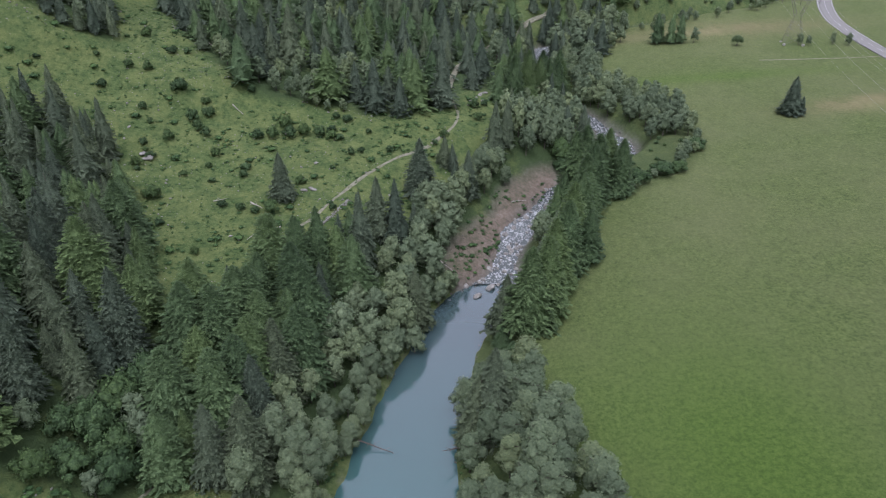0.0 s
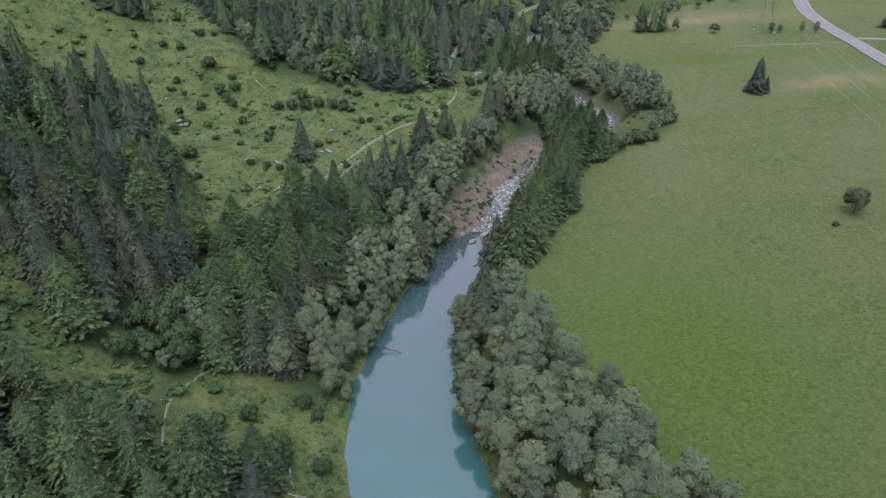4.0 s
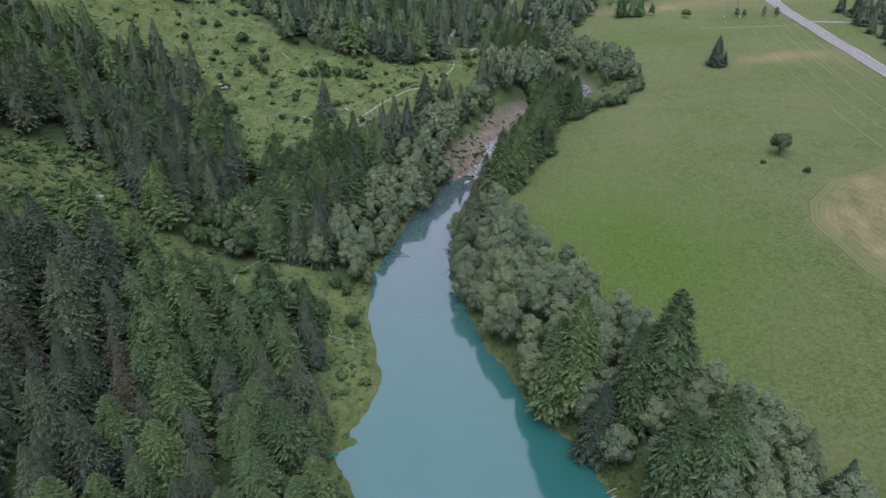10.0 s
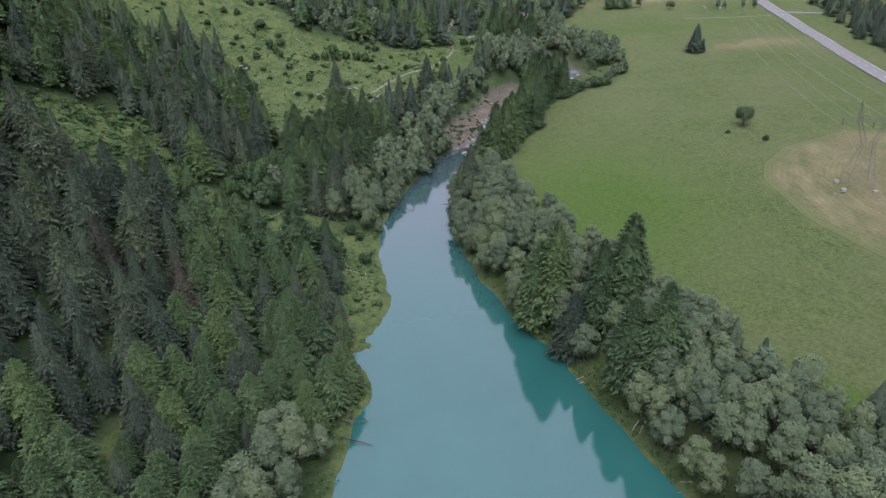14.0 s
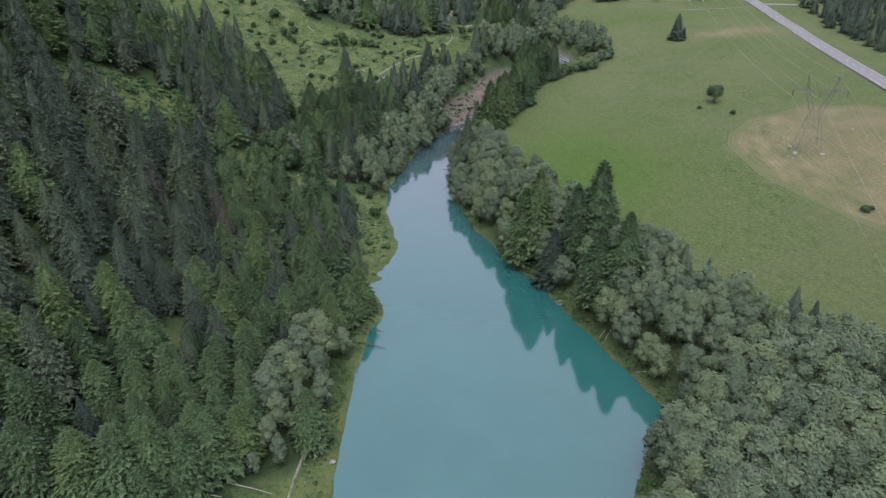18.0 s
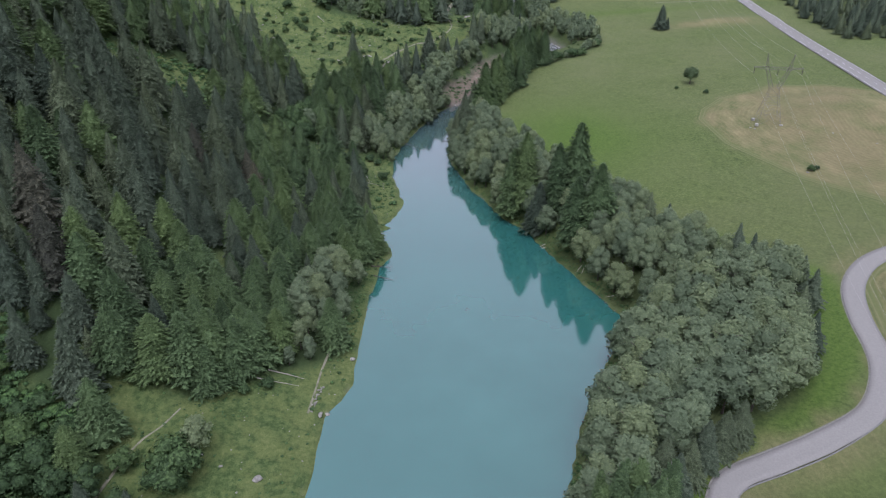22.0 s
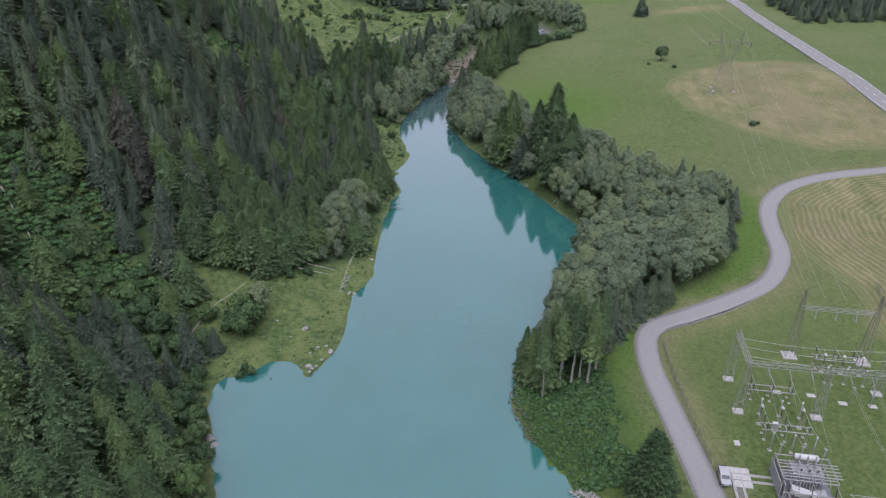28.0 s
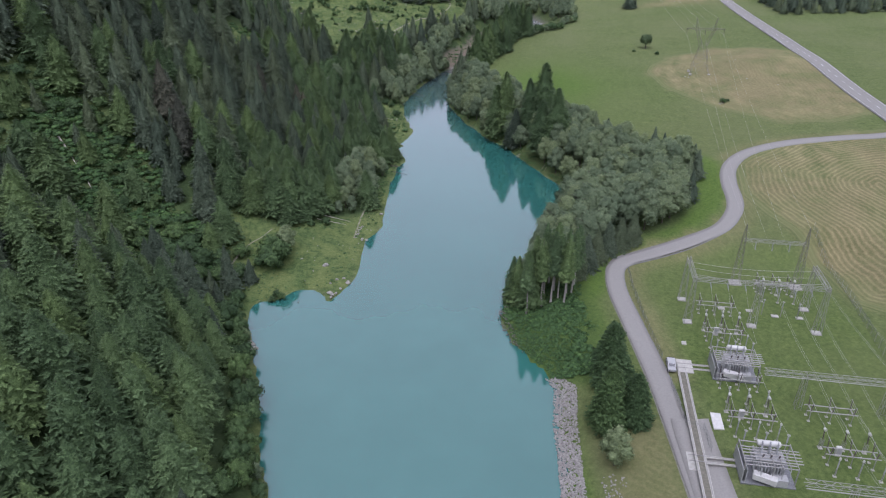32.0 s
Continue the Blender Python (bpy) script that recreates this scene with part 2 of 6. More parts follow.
def soft_mask(mask):
    m = mask.astype(float)
    for _ in range(2):
        p = np.pad(m, 1, mode="edge")
        m = (p[:-2, 1:-1] + p[2:, 1:-1] + p[1:-1, :-2] + p[1:-1, 2:] + 2 * p[1:-1, 1:-1]) / 6
    return m


def rim(poly, x, y):
    """Distance to the outline of a polygon, minus outside."""
    best = np.full(np.shape(x), 1e9)
    for (ax, ay), (bx, by) in zip(poly, poly[1:] + poly[:1]):
        ex, ey = bx - ax, by - ay
        s = np.clip(((x - ax) * ex + (y - ay) * ey) / (ex * ex + ey * ey), 0, 1)
        best = np.minimum(best, np.hypot(x - ax - s * ex, y - ay - s * ey))
    return np.where(inside(poly, x, y), best, -best)


wx, wy = GX + 1.5 * ripple(GX, GY, 4, 4), GY + 1.5 * ripple(GX, GY, 5, 7)
gl, gr = banks(GY)
dry = soft_mask(inside(MOWN, wx, wy) | inside(HAYFIELD, wx, wy))
dry = np.maximum(dry, 1.1 * np.exp(-((GX - 168) / 26) ** 2 - ((GY - 259) / 8) ** 2))
lush = np.exp(-((GX - 52) / 32) ** 2 - ((GY - 82) / 48) ** 2) * .85 + .55 * np.exp(-((GX - 125) / 55) ** 2 - ((GY - 303) / 6) ** 2)
strip = (GX > along(FIELD_EDGE, GY) - 2) & (GX < along(FIELD_EDGE, GY) + 9) & (GY < 0) & (GY > -170)
lush = np.maximum(lush, soft_mask(strip) * .8)
lush = np.maximum(lush, soft_mask((GX > 51) & (GX < 97) & (GY > -185) & (GY < -84)) * .28)
dry = np.maximum(dry, .85 * np.exp(-((GX - 145) / 60) ** 2 - ((GY - 374) / 15) ** 2))
bare = soft_mask(inside(SLIDE, wx, wy)) * .74 + soft_mask((GY > 158) & (GX > gl - 2) & (GX < gr + 2)) * .9
cove = np.min([np.hypot(GX - cx, GY - cy) - cr for cx, cy, cr in COVES], 0)
shore_line = np.clip(1 - np.minimum(np.minimum(np.abs(GX - gl), np.abs(cove)), np.abs(GX - gr)) / 1.1, 0, 1) * (GZ < along(RIVER_LEVEL, GY) + 1.0)
bare = np.clip(np.maximum(bare, shore_line * .3), 0, 1)
wooded = soft_mask((GX < gl - 3) & ~inside(MEADOW, wx, wy) & ~inside(SHORE_MEADOW, wx, wy) & ~inside(HILL_CLEARING, wx, wy) & ~inside(HEADLAND, wx, wy) & ~inside(GLADE, wx, wy) & ~inside(THICKET, wx, wy))
wooded = wooded * (1 - .75 * smooth(330, 365, GY))
wooded = np.maximum(wooded, soft_mask(inside(THICKET, wx, wy)) * .6)
wooded = np.maximum(wooded, soft_mask((GX > gr + .2) & (GX < along(FIELD_EDGE, GY) - 1) & (GY > -104)) * .6)
lush = np.maximum(lush, soft_mask((GX > gr + .5) & (GX < 38) & (GY < -100) & (GY > -137)) * .7)
wooded = np.maximum(wooded, soft_mask((GX > gr + .8) & (GX < 36) & (GY < -100) & (GY > -136)) * .4)
off_road = np.full(GX.shape, 1e9)
for (ax, ay), (bx, by) in zip(ACCESS, ACCESS[1:]):
    s_ = np.clip(((GX - ax) * (bx - ax) + (GY - ay) * (by - ay)) / ((bx - ax) ** 2 + (by - ay) ** 2), 0, 1)
    near_x, near_y = ax + s_ * (bx - ax), ay + s_ * (by - ay)
    off_road = np.minimum(off_road, np.hypot(GX - near_x, GY - near_y) + 40 * ((GX < near_x - 1) & (GY < -30)))
dry = np.maximum(dry, .5 * smooth(9, 4, off_road) * (GY > -140))
dry = np.maximum(dry, .55 * soft_mask((GX > 27) & (GX < 42) & (GY < -150) & (GY > -215)))
swaths = np.maximum(rim(MOWN, GX, GY), rim(HAYFIELD, GX, GY)) + .6 * ripple(GX, GY, 17, 3)
for layer, data in (("cover", np.stack([dry, lush, bare, np.ones_like(dry)], -1)), ("wood", np.stack([wooded, wooded * 0 + (GX < gl), .3 + .7 * soft_mask(inside(HAYFIELD, GX, GY)), soft_mask(inside(SLIDE, wx, wy))], -1))):
    at = ground_mesh.attributes.new(layer, "FLOAT_COLOR", "POINT")
    at.data.foreach_set("color", np.clip(data, 0, 1).astype(np.float32).ravel())
lines = ground_mesh.attributes.new("swaths", "FLOAT", "POINT")
lines.data.foreach_set("value", swaths.astype(np.float32).ravel())


def ground_material():
    m, n, l, b = nodes_of("grassland")
    cov = n.new("ShaderNodeAttribute")
    cov.attribute_name = "cover"
    sep = n.new("ShaderNodeSeparateColor")
    l.new(cov.outputs["Color"], sep.inputs[0])
    wd = n.new("ShaderNodeAttribute")
    wd.attribute_name = "wood"
    sew = n.new("ShaderNodeSeparateColor")
    l.new(wd.outputs["Color"], sew.inputs[0])
    fine = noise_node(n, l, 1.1, 9, .88)
    blades = noise_node(n, l, .5, 6, .7, stretch=(1, .45, 1))
    broad = noise_node(n, l, .028, 4, .6)
    grass = mix_node(n, l, .3, ramp_node(n, l, fine, [(.4, (.036, .061, .016)), (.5, (.1, .136, .041)), (.6, (.186, .219, .083))]),
                     ramp_node(n, l, blades, [(.36, (.064, .098, .026)), (.64, (.14, .173, .058))]))
    grass = mix_node(n, l, ramp_node(n, l, broad, [(.35, (0, 0, 0)), (.68, (.55, .55, .55))]), grass, (.15, .165, .072))
    patch = noise_node(n, l, .3, 8, .75)
    grass = mix_node(n, l, 1.0, grass, ramp_node(n, l, patch, [(.3, (.86, .89, .86)), (.5, (1, 1, 1)), (.72, (1.15, 1.12, 1.06))]), "MULTIPLY")
    green = ramp_node(n, l, fine, [(.38, (.042, .092, .011)), (.62, (.108, .18, .027))])
    grass = mix_node(n, l, sep.outputs[1], grass, green)
    swath = noise_node(n, l, .16, 6, .72, stretch=(1, .4, 1))
    hay = ramp_node(n, l, swath, [(.34, (.11, .13, .048)), (.48, (.19, .185, .083)), (.66, (.285, .252, .13))])
    brown = ramp_node(n, l, noise_node(n, l, .045, 5, .65, stretch=(1, .6, 1)), [(.38, (.1, .1, .1)), (.56, (.75, .75, .75))])
    hay = mix_node(n, l, brown, hay, ramp_node(n, l, fine, [(.38, (.14, .122, .058)), (.62, (.27, .232, .122))]))
    # lines of the mower, parallel to the edge, and the uncut rim
    sw = n.new("ShaderNodeAttribute")
    sw.attribute_name = "swaths"
    wave = n.new("ShaderNodeMath")
    wave.operation, wave.inputs[1].default_value = "MULTIPLY", 6.283 / 1.7
    bent = n.new("ShaderNodeMath")
    bent.operation, bent.inputs[1].default_value = "MULTIPLY_ADD", 3.5
    l.new(noise_node(n, l, .09, 4, .6), bent.inputs[0])
    l.new(sw.outputs["Fac"], bent.inputs[2])
    l.new(bent.outputs[0], wave.inputs[0])
    sine = n.new("ShaderNodeMath")
    sine.operation = "SINE"
    l.new(wave.outputs[0], sine.inputs[0])
    half = n.new("ShaderNodeMath")
    half.operation, half.inputs[1].default_value, half.inputs[2].default_value = "MULTIPLY_ADD", .5, .5
    l.new(sine.outputs[0], half.inputs[0])
    lined = mix_node(n, l, 1.0, hay, ramp_node(n, l, half.outputs[0], [(.1, (.82, .87, .82)), (.6, (.96, .98, .96)), (.95, (1.22, 1.19, 1.2))]), "MULTIPLY")
    hay = mix_node(n, l, sew.outputs[2], hay, lined)
    band = n.new("ShaderNodeMapRange")
    band.inputs["From Min"].default_value, band.inputs["From Max"].default_value = -4.0, 4.0
    l.new(sw.outputs["Fac"], band.inputs["Value"])
    rimmed = ramp_node(n, l, band.outputs[0], [(.33, (0, 0, 0)), (.37, (.5, .5, .5)), (.42, (0, 0, 0))])
    track = ramp_node(n, l, band.outputs[0], [(.43, (0, 0, 0)), (.46, (.5, .5, .5)), (.5, (.1, .1, .1)), (.58, (.1, .1, .1)), (.63, (.42, .42, .42)), (.68, (0, 0, 0))])
    verge = ramp_node(n, l, band.outputs[0], [(.42, (0, 0, 0)), (.47, (.55, .55, .55)), (.64, (.55, .55, .55)), (.85, (0, 0, 0))])
    hay = mix_node(n, l, ramp_node(n, l, noise_node(n, l, .06, 4), [(.46, (0, 0, 0)), (.66, (.5, .5, .5))]), hay, grass)
    grass = mix_node(n, l, sep.outputs[0], grass, hay)
    grass = mix_node(n, l, verge, grass, (.115, .145, .047))
    grass = mix_node(n, l, rimmed, grass, (.062, .095, .03))
    grass = mix_node(n, l, track, grass, (.235, .235, .12))
    # rough pasture on the slope: tufts, herbs, small stones
    tuft = ramp_node(n, l, noise_node(n, l, .8, 9, .8), [(.38, (.037, .07, .02)), (.52, (.084, .126, .039)), (.66, (.15, .188, .07))])
    tuft = mix_node(n, l, ramp_node(n, l, noise_node(n, l, .16, 5, .7), [(.44, (0, 0, 0)), (.58, (.85, .85, .85))]), tuft, ramp_node(n, l, fine, [(.38, (.08, .118, .03)), (.62, (.195, .222, .082))]))
    grass = mix_node(n, l, sew.outputs[1], grass, tuft)
    soil = ramp_node(n, l, fine, [(.3, (.034, .056, .021)), (.6, (.055, .087, .031)), (.8, (.082, .104, .045))])
    floor = ramp_node(n, l, noise_node(n, l, .12, 5, .7), [(.3, (0, 0, 0)), (.48, (1, 1, 1))])
    floor = mix_node(n, l, 1.0, floor, wd.outputs["Color"], "MULTIPLY")
    fs = n.new("ShaderNodeSeparateColor")
    l.new(floor, fs.inputs[0])
    grass = mix_node(n, l, fs.outputs[0], grass, soil)
    earth = ramp_node(n, l, noise_node(n, l, .8, 7, .75), [(.3, (.085, .085, .068)), (.5, (.155, .15, .128)), (.7, (.28, .272, .245))])
    earth = mix_node(n, l, wd.outputs["Alpha"], earth, ramp_node(n, l, noise_node(n, l, .55, 7, .75), [(.34, (.1, .112, .06)), (.46, (.18, .145, .108)), (.62, (.25, .205, .16)), (.75, (.34, .31, .27))]))
    edge = n.new("ShaderNodeMath")
    edge.operation, edge.use_clamp = "MULTIPLY_ADD", True
    l.new(sep.outputs[2], edge.inputs[0])
    edge.inputs[1].default_value = 1.3
    off = n.new("ShaderNodeMath")
    off.operation, off.inputs[1].default_value = "MULTIPLY_ADD", .7
    l.new(noise_node(n, l, .35, 5, .7), off.inputs[0])
    off.inputs[2].default_value = -.5
    l.new(off.outputs[0], edge.inputs[2])
    keep = n.new("ShaderNodeMath")
    keep.operation = "MULTIPLY"
    l.new(edge.outputs[0], keep.inputs[0])
    cl = n.new("ShaderNodeMath")
    cl.operation, cl.inputs[1].default_value, cl.use_clamp = "MULTIPLY", 8, True
    l.new(sep.outputs[2], cl.inputs[0])
    l.new(cl.outputs[0], keep.inputs[1])
    l.new(mix_node(n, l, keep.outputs[0], grass, earth), b.inputs["Base Color"])
    b.inputs["Roughness"].default_value = .9
    b.inputs["Specular IOR Level"].default_value = .2
    bump_node(n, l, b, noise_node(n, l, 1.5, 9, .8), 1.0, .4)
    return m


ground_mesh.materials.append(ground_material())
tagged(new("ground", ground_mesh), "green valley meadow ground rising to a wooded slope", "ground", kind="structure")

# ---- water ----
def water_material(name, deep, shallow, foam=0.0):
    m, n, l, b = nodes_of(name)
    col = ramp_node(n, l, noise_node(n, l, .03, 3), [(.35, deep), (.65, shallow)])
    if not foam:
        # grey sky reflection put into the colour towards where the river comes in
        place = n.new("ShaderNodeSeparateXYZ")
        l.new(n.new("ShaderNodeTexCoord").outputs["Object"], place.inputs[0])
        reach = n.new("ShaderNodeMapRange")
        reach.inputs["From Min"].default_value, reach.inputs["From Max"].default_value = 30, 140
        l.new(place.outputs["Y"], reach.inputs["Value"])
        col = mix_node(n, l, reach.outputs[0], col, (.062, .1, .104))
    if foam:
        f = ramp_node(n, l, noise_node(n, l, 1.3, 7, .8, stretch=(1, .6, 1)), [(.5, (0, 0, 0)), (.6, (1, 1, 1))])
        col = mix_node(n, l, f, col, (.5, .51, .5))
        l.new(mix_node(n, l, f, (.08, .08, .08), (.7, .7, .7)), b.inputs["Roughness"])
    else:
        b.inputs["Roughness"].default_value = .07
    l.new(col, b.inputs["Base Color"])
    b.inputs["IOR"].default_value = 1.33 if foam else 1.5
    b.inputs["Specular IOR Level"].default_value = .5 if foam else .8
    if not foam:
        b.inputs["Coat Weight"].default_value, b.inputs["Coat IOR"].default_value, b.inputs["Coat Roughness"].default_value = 1.0, 1.8, .07
    bump_node(n, l, b, noise_node(n, l, .9 if foam else .5, 4), .5 if foam else .05, .25 if foam else .04)
    return m


M_LAKE = water_material("milky_turquoise_water", (.027, .123, .104), (.033, .14, .118))
M_RIVER = water_material("white_water", (.075, .09, .085), (.13, .145, .138), 1.2)
lake_y = np.arange(-420, 172, 2.0)
lv, lf = [], []
for i, y in enumerate(lake_y):
    a, b_ = banks(y)
    for j in range(9):
        lv.append((a - 16 + (b_ - a + 19) * j / 8, y, 0.0 if y < 160 else .02))
    if i:
        for j in range(8):
            k = i * 9 + j
            lf.append((k - 9, k - 8, k + 1, k))
lake_mesh = mesh_of("lake", lv, lf)
lake_mesh.materials.append(M_LAKE)
tagged(new("lake", lake_mesh), "still milky turquoise reservoir water", "lake", kind="structure")
rv, rf = [], []
for i, y in enumerate(np.arange(162, 700, 1.5)):
    a, b_ = banks(y)
    for j in range(7):
        x = a - .8 + (b_ - a + 1.6) * j / 6
        rv.append((x, y, along(RIVER_LEVEL, y) + .06 + .14 * float(ripple(x, y, .9, 2)) * min(1, (y - 160) / 10)))
    if i:
        for j in range(6):
            k = i * 7 + j
            rf.append((k - 7, k - 6, k + 1, k))
river_mesh = mesh_of("river", rv, rf)
river_mesh.materials.append(M_RIVER)
river_mesh.polygons.foreach_set("use_smooth", np.ones(len(rf), bool))
tagged(new("river", river_mesh), "foaming mountain river running over stones", "river", kind="structure")

# ---- roads and paths ----
APRON = [(46.2, -151), (45.6, -156), (44.9, -164), (44, -176), (43, -200)]
HIGHWAY = [(128, -420), (140, -300), (152, -190), (164, -80), (168, -30), (172, 8), (177, 48), (184, 96), (191, 145), (196, 190), (200, 225), (204, 262), (206, 300), (207, 335), (211, 372), (220, 402), (231, 428), (246, 460), (285, 540), (340, 640)]
MEADOW_TRACK = [(-42, 132), (-40, 142), (-39, 156), (-36, 163), (-32, 169), (-27, 181), (-21, 192), (-14, 200), (-8, 207), (0, 217), (6, 226), (8, 236), (6, 250), (5.5, 266)]
SHORE_TRACK = [(-39, 95), (-42, 90), (-46, 85), (-49, 78.5), (-51, 73), (-50.5, 67), (-49, 62), (-47.5, 57), (-46.5, 50)]
HEAD_PATH = [(-51, -71), (-53, -75), (-56, -79), (-59, -86), (-61, -94)]


def curve_points(pts, step=1.0):
    """A smooth run of points through a line's corners."""
    p = np.array(pts, float)
    p = np.vstack([2 * p[0] - p[1], p, 2 * p[-1] - p[-2]])
    out = []
    for i in range(1, len(p) - 2):
        k = max(2, int(np.linalg.norm(p[i + 1] - p[i]) / step))
        for s in np.linspace(0, 1, k, endpoint=False):
            out.append(.5 * (2 * p[i] + (p[i + 1] - p[i - 1]) * s + (2 * p[i - 1] - 5 * p[i] + 4 * p[i + 1] - p[i + 2]) * s * s + (3 * p[i] - p[i - 1] - 3 * p[i + 1] + p[i + 2]) * s ** 3))
    out.append(p[-2])
    return np.array(out)


def ribbon(name, pts, wide, lift, material, label, across=4, uneven=0.0, thick=.12, step=1.5, crown=True):
    c = curve_points(pts, step)
    d = np.gradient(c, axis=0)
    d /= np.linalg.norm(d, axis=1)[:, None]
    side = np.stack([d[:, 1], -d[:, 0]], -1)
    v, f = [], []
    hz = height(c[:, 0], c[:, 1])
    hz = np.convolve(np.pad(hz, 4, mode="edge"), np.ones(9) / 9, "valid")
    for i in range(len(c)):
        w = wide * (1 + uneven * float(ripple(c[i, 0], c[i, 1], 3, 9)))
        row = []
        for j in range(across + 1):
            x, y = c[i] + side[i] * w * (j / across - .5)
            g = ground(x, y)
            row.append((x, y, max(hz[i], g) + lift if crown else g + lift))
        x0, y0, z0 = row[0]
        x1, y1, z1 = row[-1]
        v += [(x0, y0, z0 - thick - lift)] + row + [(x1, y1, z1 - thick - lift)]
        if i:
            n = across + 3
            for j in range(n - 1):
                k = i * n + j
                f.append((k - n, k - n + 1, k + 1, k))
    me = mesh_of(name, v, f)
    me.materials.append(material)
    return tagged(new(name, me), label, "road", kind="structure")


ribbon("access_road", ACCESS, 4.6, .10, M_ASPHALT, "narrow grey asphalt access road winding past the substation")
ribbon("apron", APRON, 7.0, .106, M_ASPHALT, "grey asphalt apron where rails cross the road")
ribbon("highway", HIGHWAY, 8.4, .16, M_HIGHWAY, "straight grey two-lane highway with painted lines")

# ---- trees ----
def trunk_arrays(h, r, sides=6, rings=5, lean=0.0, seed=0):
    rng = np.random.RandomState(seed)
    v, f = [], []
    for i in range(rings + 1):
        s = i / rings
        ox, oy = rng.uniform(-.03, .03, 2) * h * s
        for k in range(sides):
            a = 2 * math.pi * k / sides
            rr = r * (1 - .9 * s) * (1.35 if i == 0 else 1)
            v.append((ox + lean * s * h + rr * math.cos(a), oy + rr * math.sin(a), h * s - (.6 if i == 0 else 0)))
    for i in range(rings):
        for k in range(sides):
            a, b = i * sides + k, i * sides + (k + 1) % sides
            f += [(a, b, b + sides), (a, b + sides, a + sides)]
    return np.array(v), np.array(f)


def outward(V, F, N):
    """Faces turned to the side to which their leaves look."""
    p = V[F]
    g = np.cross(p[:, 1] - p[:, 0], p[:, 2] - p[:, 0])
    turn = (g * N[F].sum(1)).sum(1) < 0
    F = F.copy()
    F[turn] = F[turn][:, ::-1]
    return V, F, N / np.linalg.norm(N, axis=1)[:, None]


def conifer_arrays(h, r, seed, low=.05, sharp=.8, spacing=.7, around=9, pairs=4, rise=.35, sag=.55, broad=.3, ragged=.2, hang=.25):
    """Whorls of feathered boughs on a thin dark core: each bough a bent spine with twigs to both sides."""
    rng = np.random.RandomState(seed)
    ph = rng.uniform(0, 6.28, 6)

    def skin(u, az):
        wave = 1 + .1 * np.sin(2 * az + ph[0] + 3 * u) + .08 * np.sin(3 * az + ph[1] - 6 * u) + .07 * np.sin(13 * u + ph[2])
        foot = np.clip((u - low) / .12 + .55, .55, 1)
        return np.maximum(r * np.clip(1 - u, .004, 1) ** sharp * wave * foot, .1)

    z, U, A = low * h, [], []
    while z < h * .985:
        u = z / h
        n = max(4, int(round(around * (.45 + .55 * (1 - u)))))
        turn = rng.uniform(0, 6.28)
        for k in range(n):
            if rng.uniform() > .07:
                U.append(min(u + rng.uniform(-.3, .3) * spacing / h, .985))
                A.append(turn + 2 * np.pi * (k + rng.uniform(-.28, .28)) / n)
        z += spacing * (1.15 - .6 * u) * rng.uniform(.8, 1.2)
    U, A = np.array(U), np.array(A)
    n = len(U)
    L = skin(U, A) * rng.uniform(1 - ragged * 1.3, 1 + ragged * .6, n)
    out = np.column_stack([np.cos(A), np.sin(A), np.zeros(n)])
    tan = np.column_stack([-np.sin(A), np.cos(A), np.zeros(n)])
    up = np.array([0, 0, 1.0])
    climb = rise + 1.6 * np.clip(U - .7, 0, 1) - .1 * (1 - U) + rng.uniform(-.1, .1, n)
    drop = sag * (1.1 - .7 * U) * rng.uniform(.75, 1.25, n)
    swing = rng.uniform(-.22, .22, n)
    root = np.column_stack([np.zeros(n), np.zeros(n), U * h])
    roll = rng.uniform(-.3, .3, n)[:, None]

    def spine(s):
        s = np.asarray(s) + np.zeros(n)
        return root + out * (L * s)[:, None] + tan * (L * swing * s * s)[:, None] + up * (L * (climb * s - drop * s * s))[:, None]

    V, N = [], []
    knots = np.linspace(.42 if pairs > 2 else .48 if pairs == 2 else .6, .98, pairs + 1)
    gauge = broad * L + .2
    for j in range(pairs):
        s0, s1 = knots[j], knots[j + 1]
        w = gauge * math.sin(math.pi * (.22 + .62 * (s0 + s1) / 2)) * 1.05
        for side in (-1, 1):
            reach = w * rng.uniform(.45, 1.5, n)
            mid = s1 + (s1 - s0) * rng.uniform(-.8, .9, n)
            tip = spine(mid) + tan * (side * reach)[:, None] - up * (reach * hang * rng.uniform(.3, 1.7, n))[:, None] + up * (roll * side + rng.normal(size=(n, 1)) * .28) * reach[:, None]
            V.append(np.stack([spine(s0 - .06 + rng.uniform(-.05, .05, n)), spine(s1 + rng.uniform(-.08, .1, n)), tip], 1))
            N.append(up * .95 + out * .5 + tan * side * .25 + rng.normal(size=(n, 3)) * .4)
    end = spine(1.0) - up * (.1 * gauge)[:, None]
    last = max(knots[-2], .7)
    V.append(np.stack([spine(last) - tan * (gauge * .42)[:, None], spine(last) + tan * (gauge * .42)[:, None], end + out * (gauge * .25)[:, None]], 1))
    N.append(up * .7 + out * .75 + rng.normal(size=(n, 3)) * .3)
    # hanging sprays under the outer half
    V.append(np.stack([spine(.62), spine(.95), spine(.8) - up * (gauge * rng.uniform(.3, .8, n) * (.3 + hang))[:, None]], 1))
    N.append(out * .9 + up * .2 + rng.normal(size=(n, 3)) * .4)
    V, N = np.concatenate(V), np.concatenate(N)
    # leader
    V = np.concatenate([V, [[(-.16, 0, h * .955), (.16, 0, h * .955), (0, 0, h * 1.005)], [(0, -.16, h * .955), (0, .16, h * .955), (0, 0, h * 1.005)]]])
    N = np.concatenate([N, [[0, -.6, .8], [.6, 0, .8]]])
    F = np.arange(len(V) * 3).reshape(-1, 3)
    V, N = V.reshape(-1, 3), np.repeat(N, 3, 0)
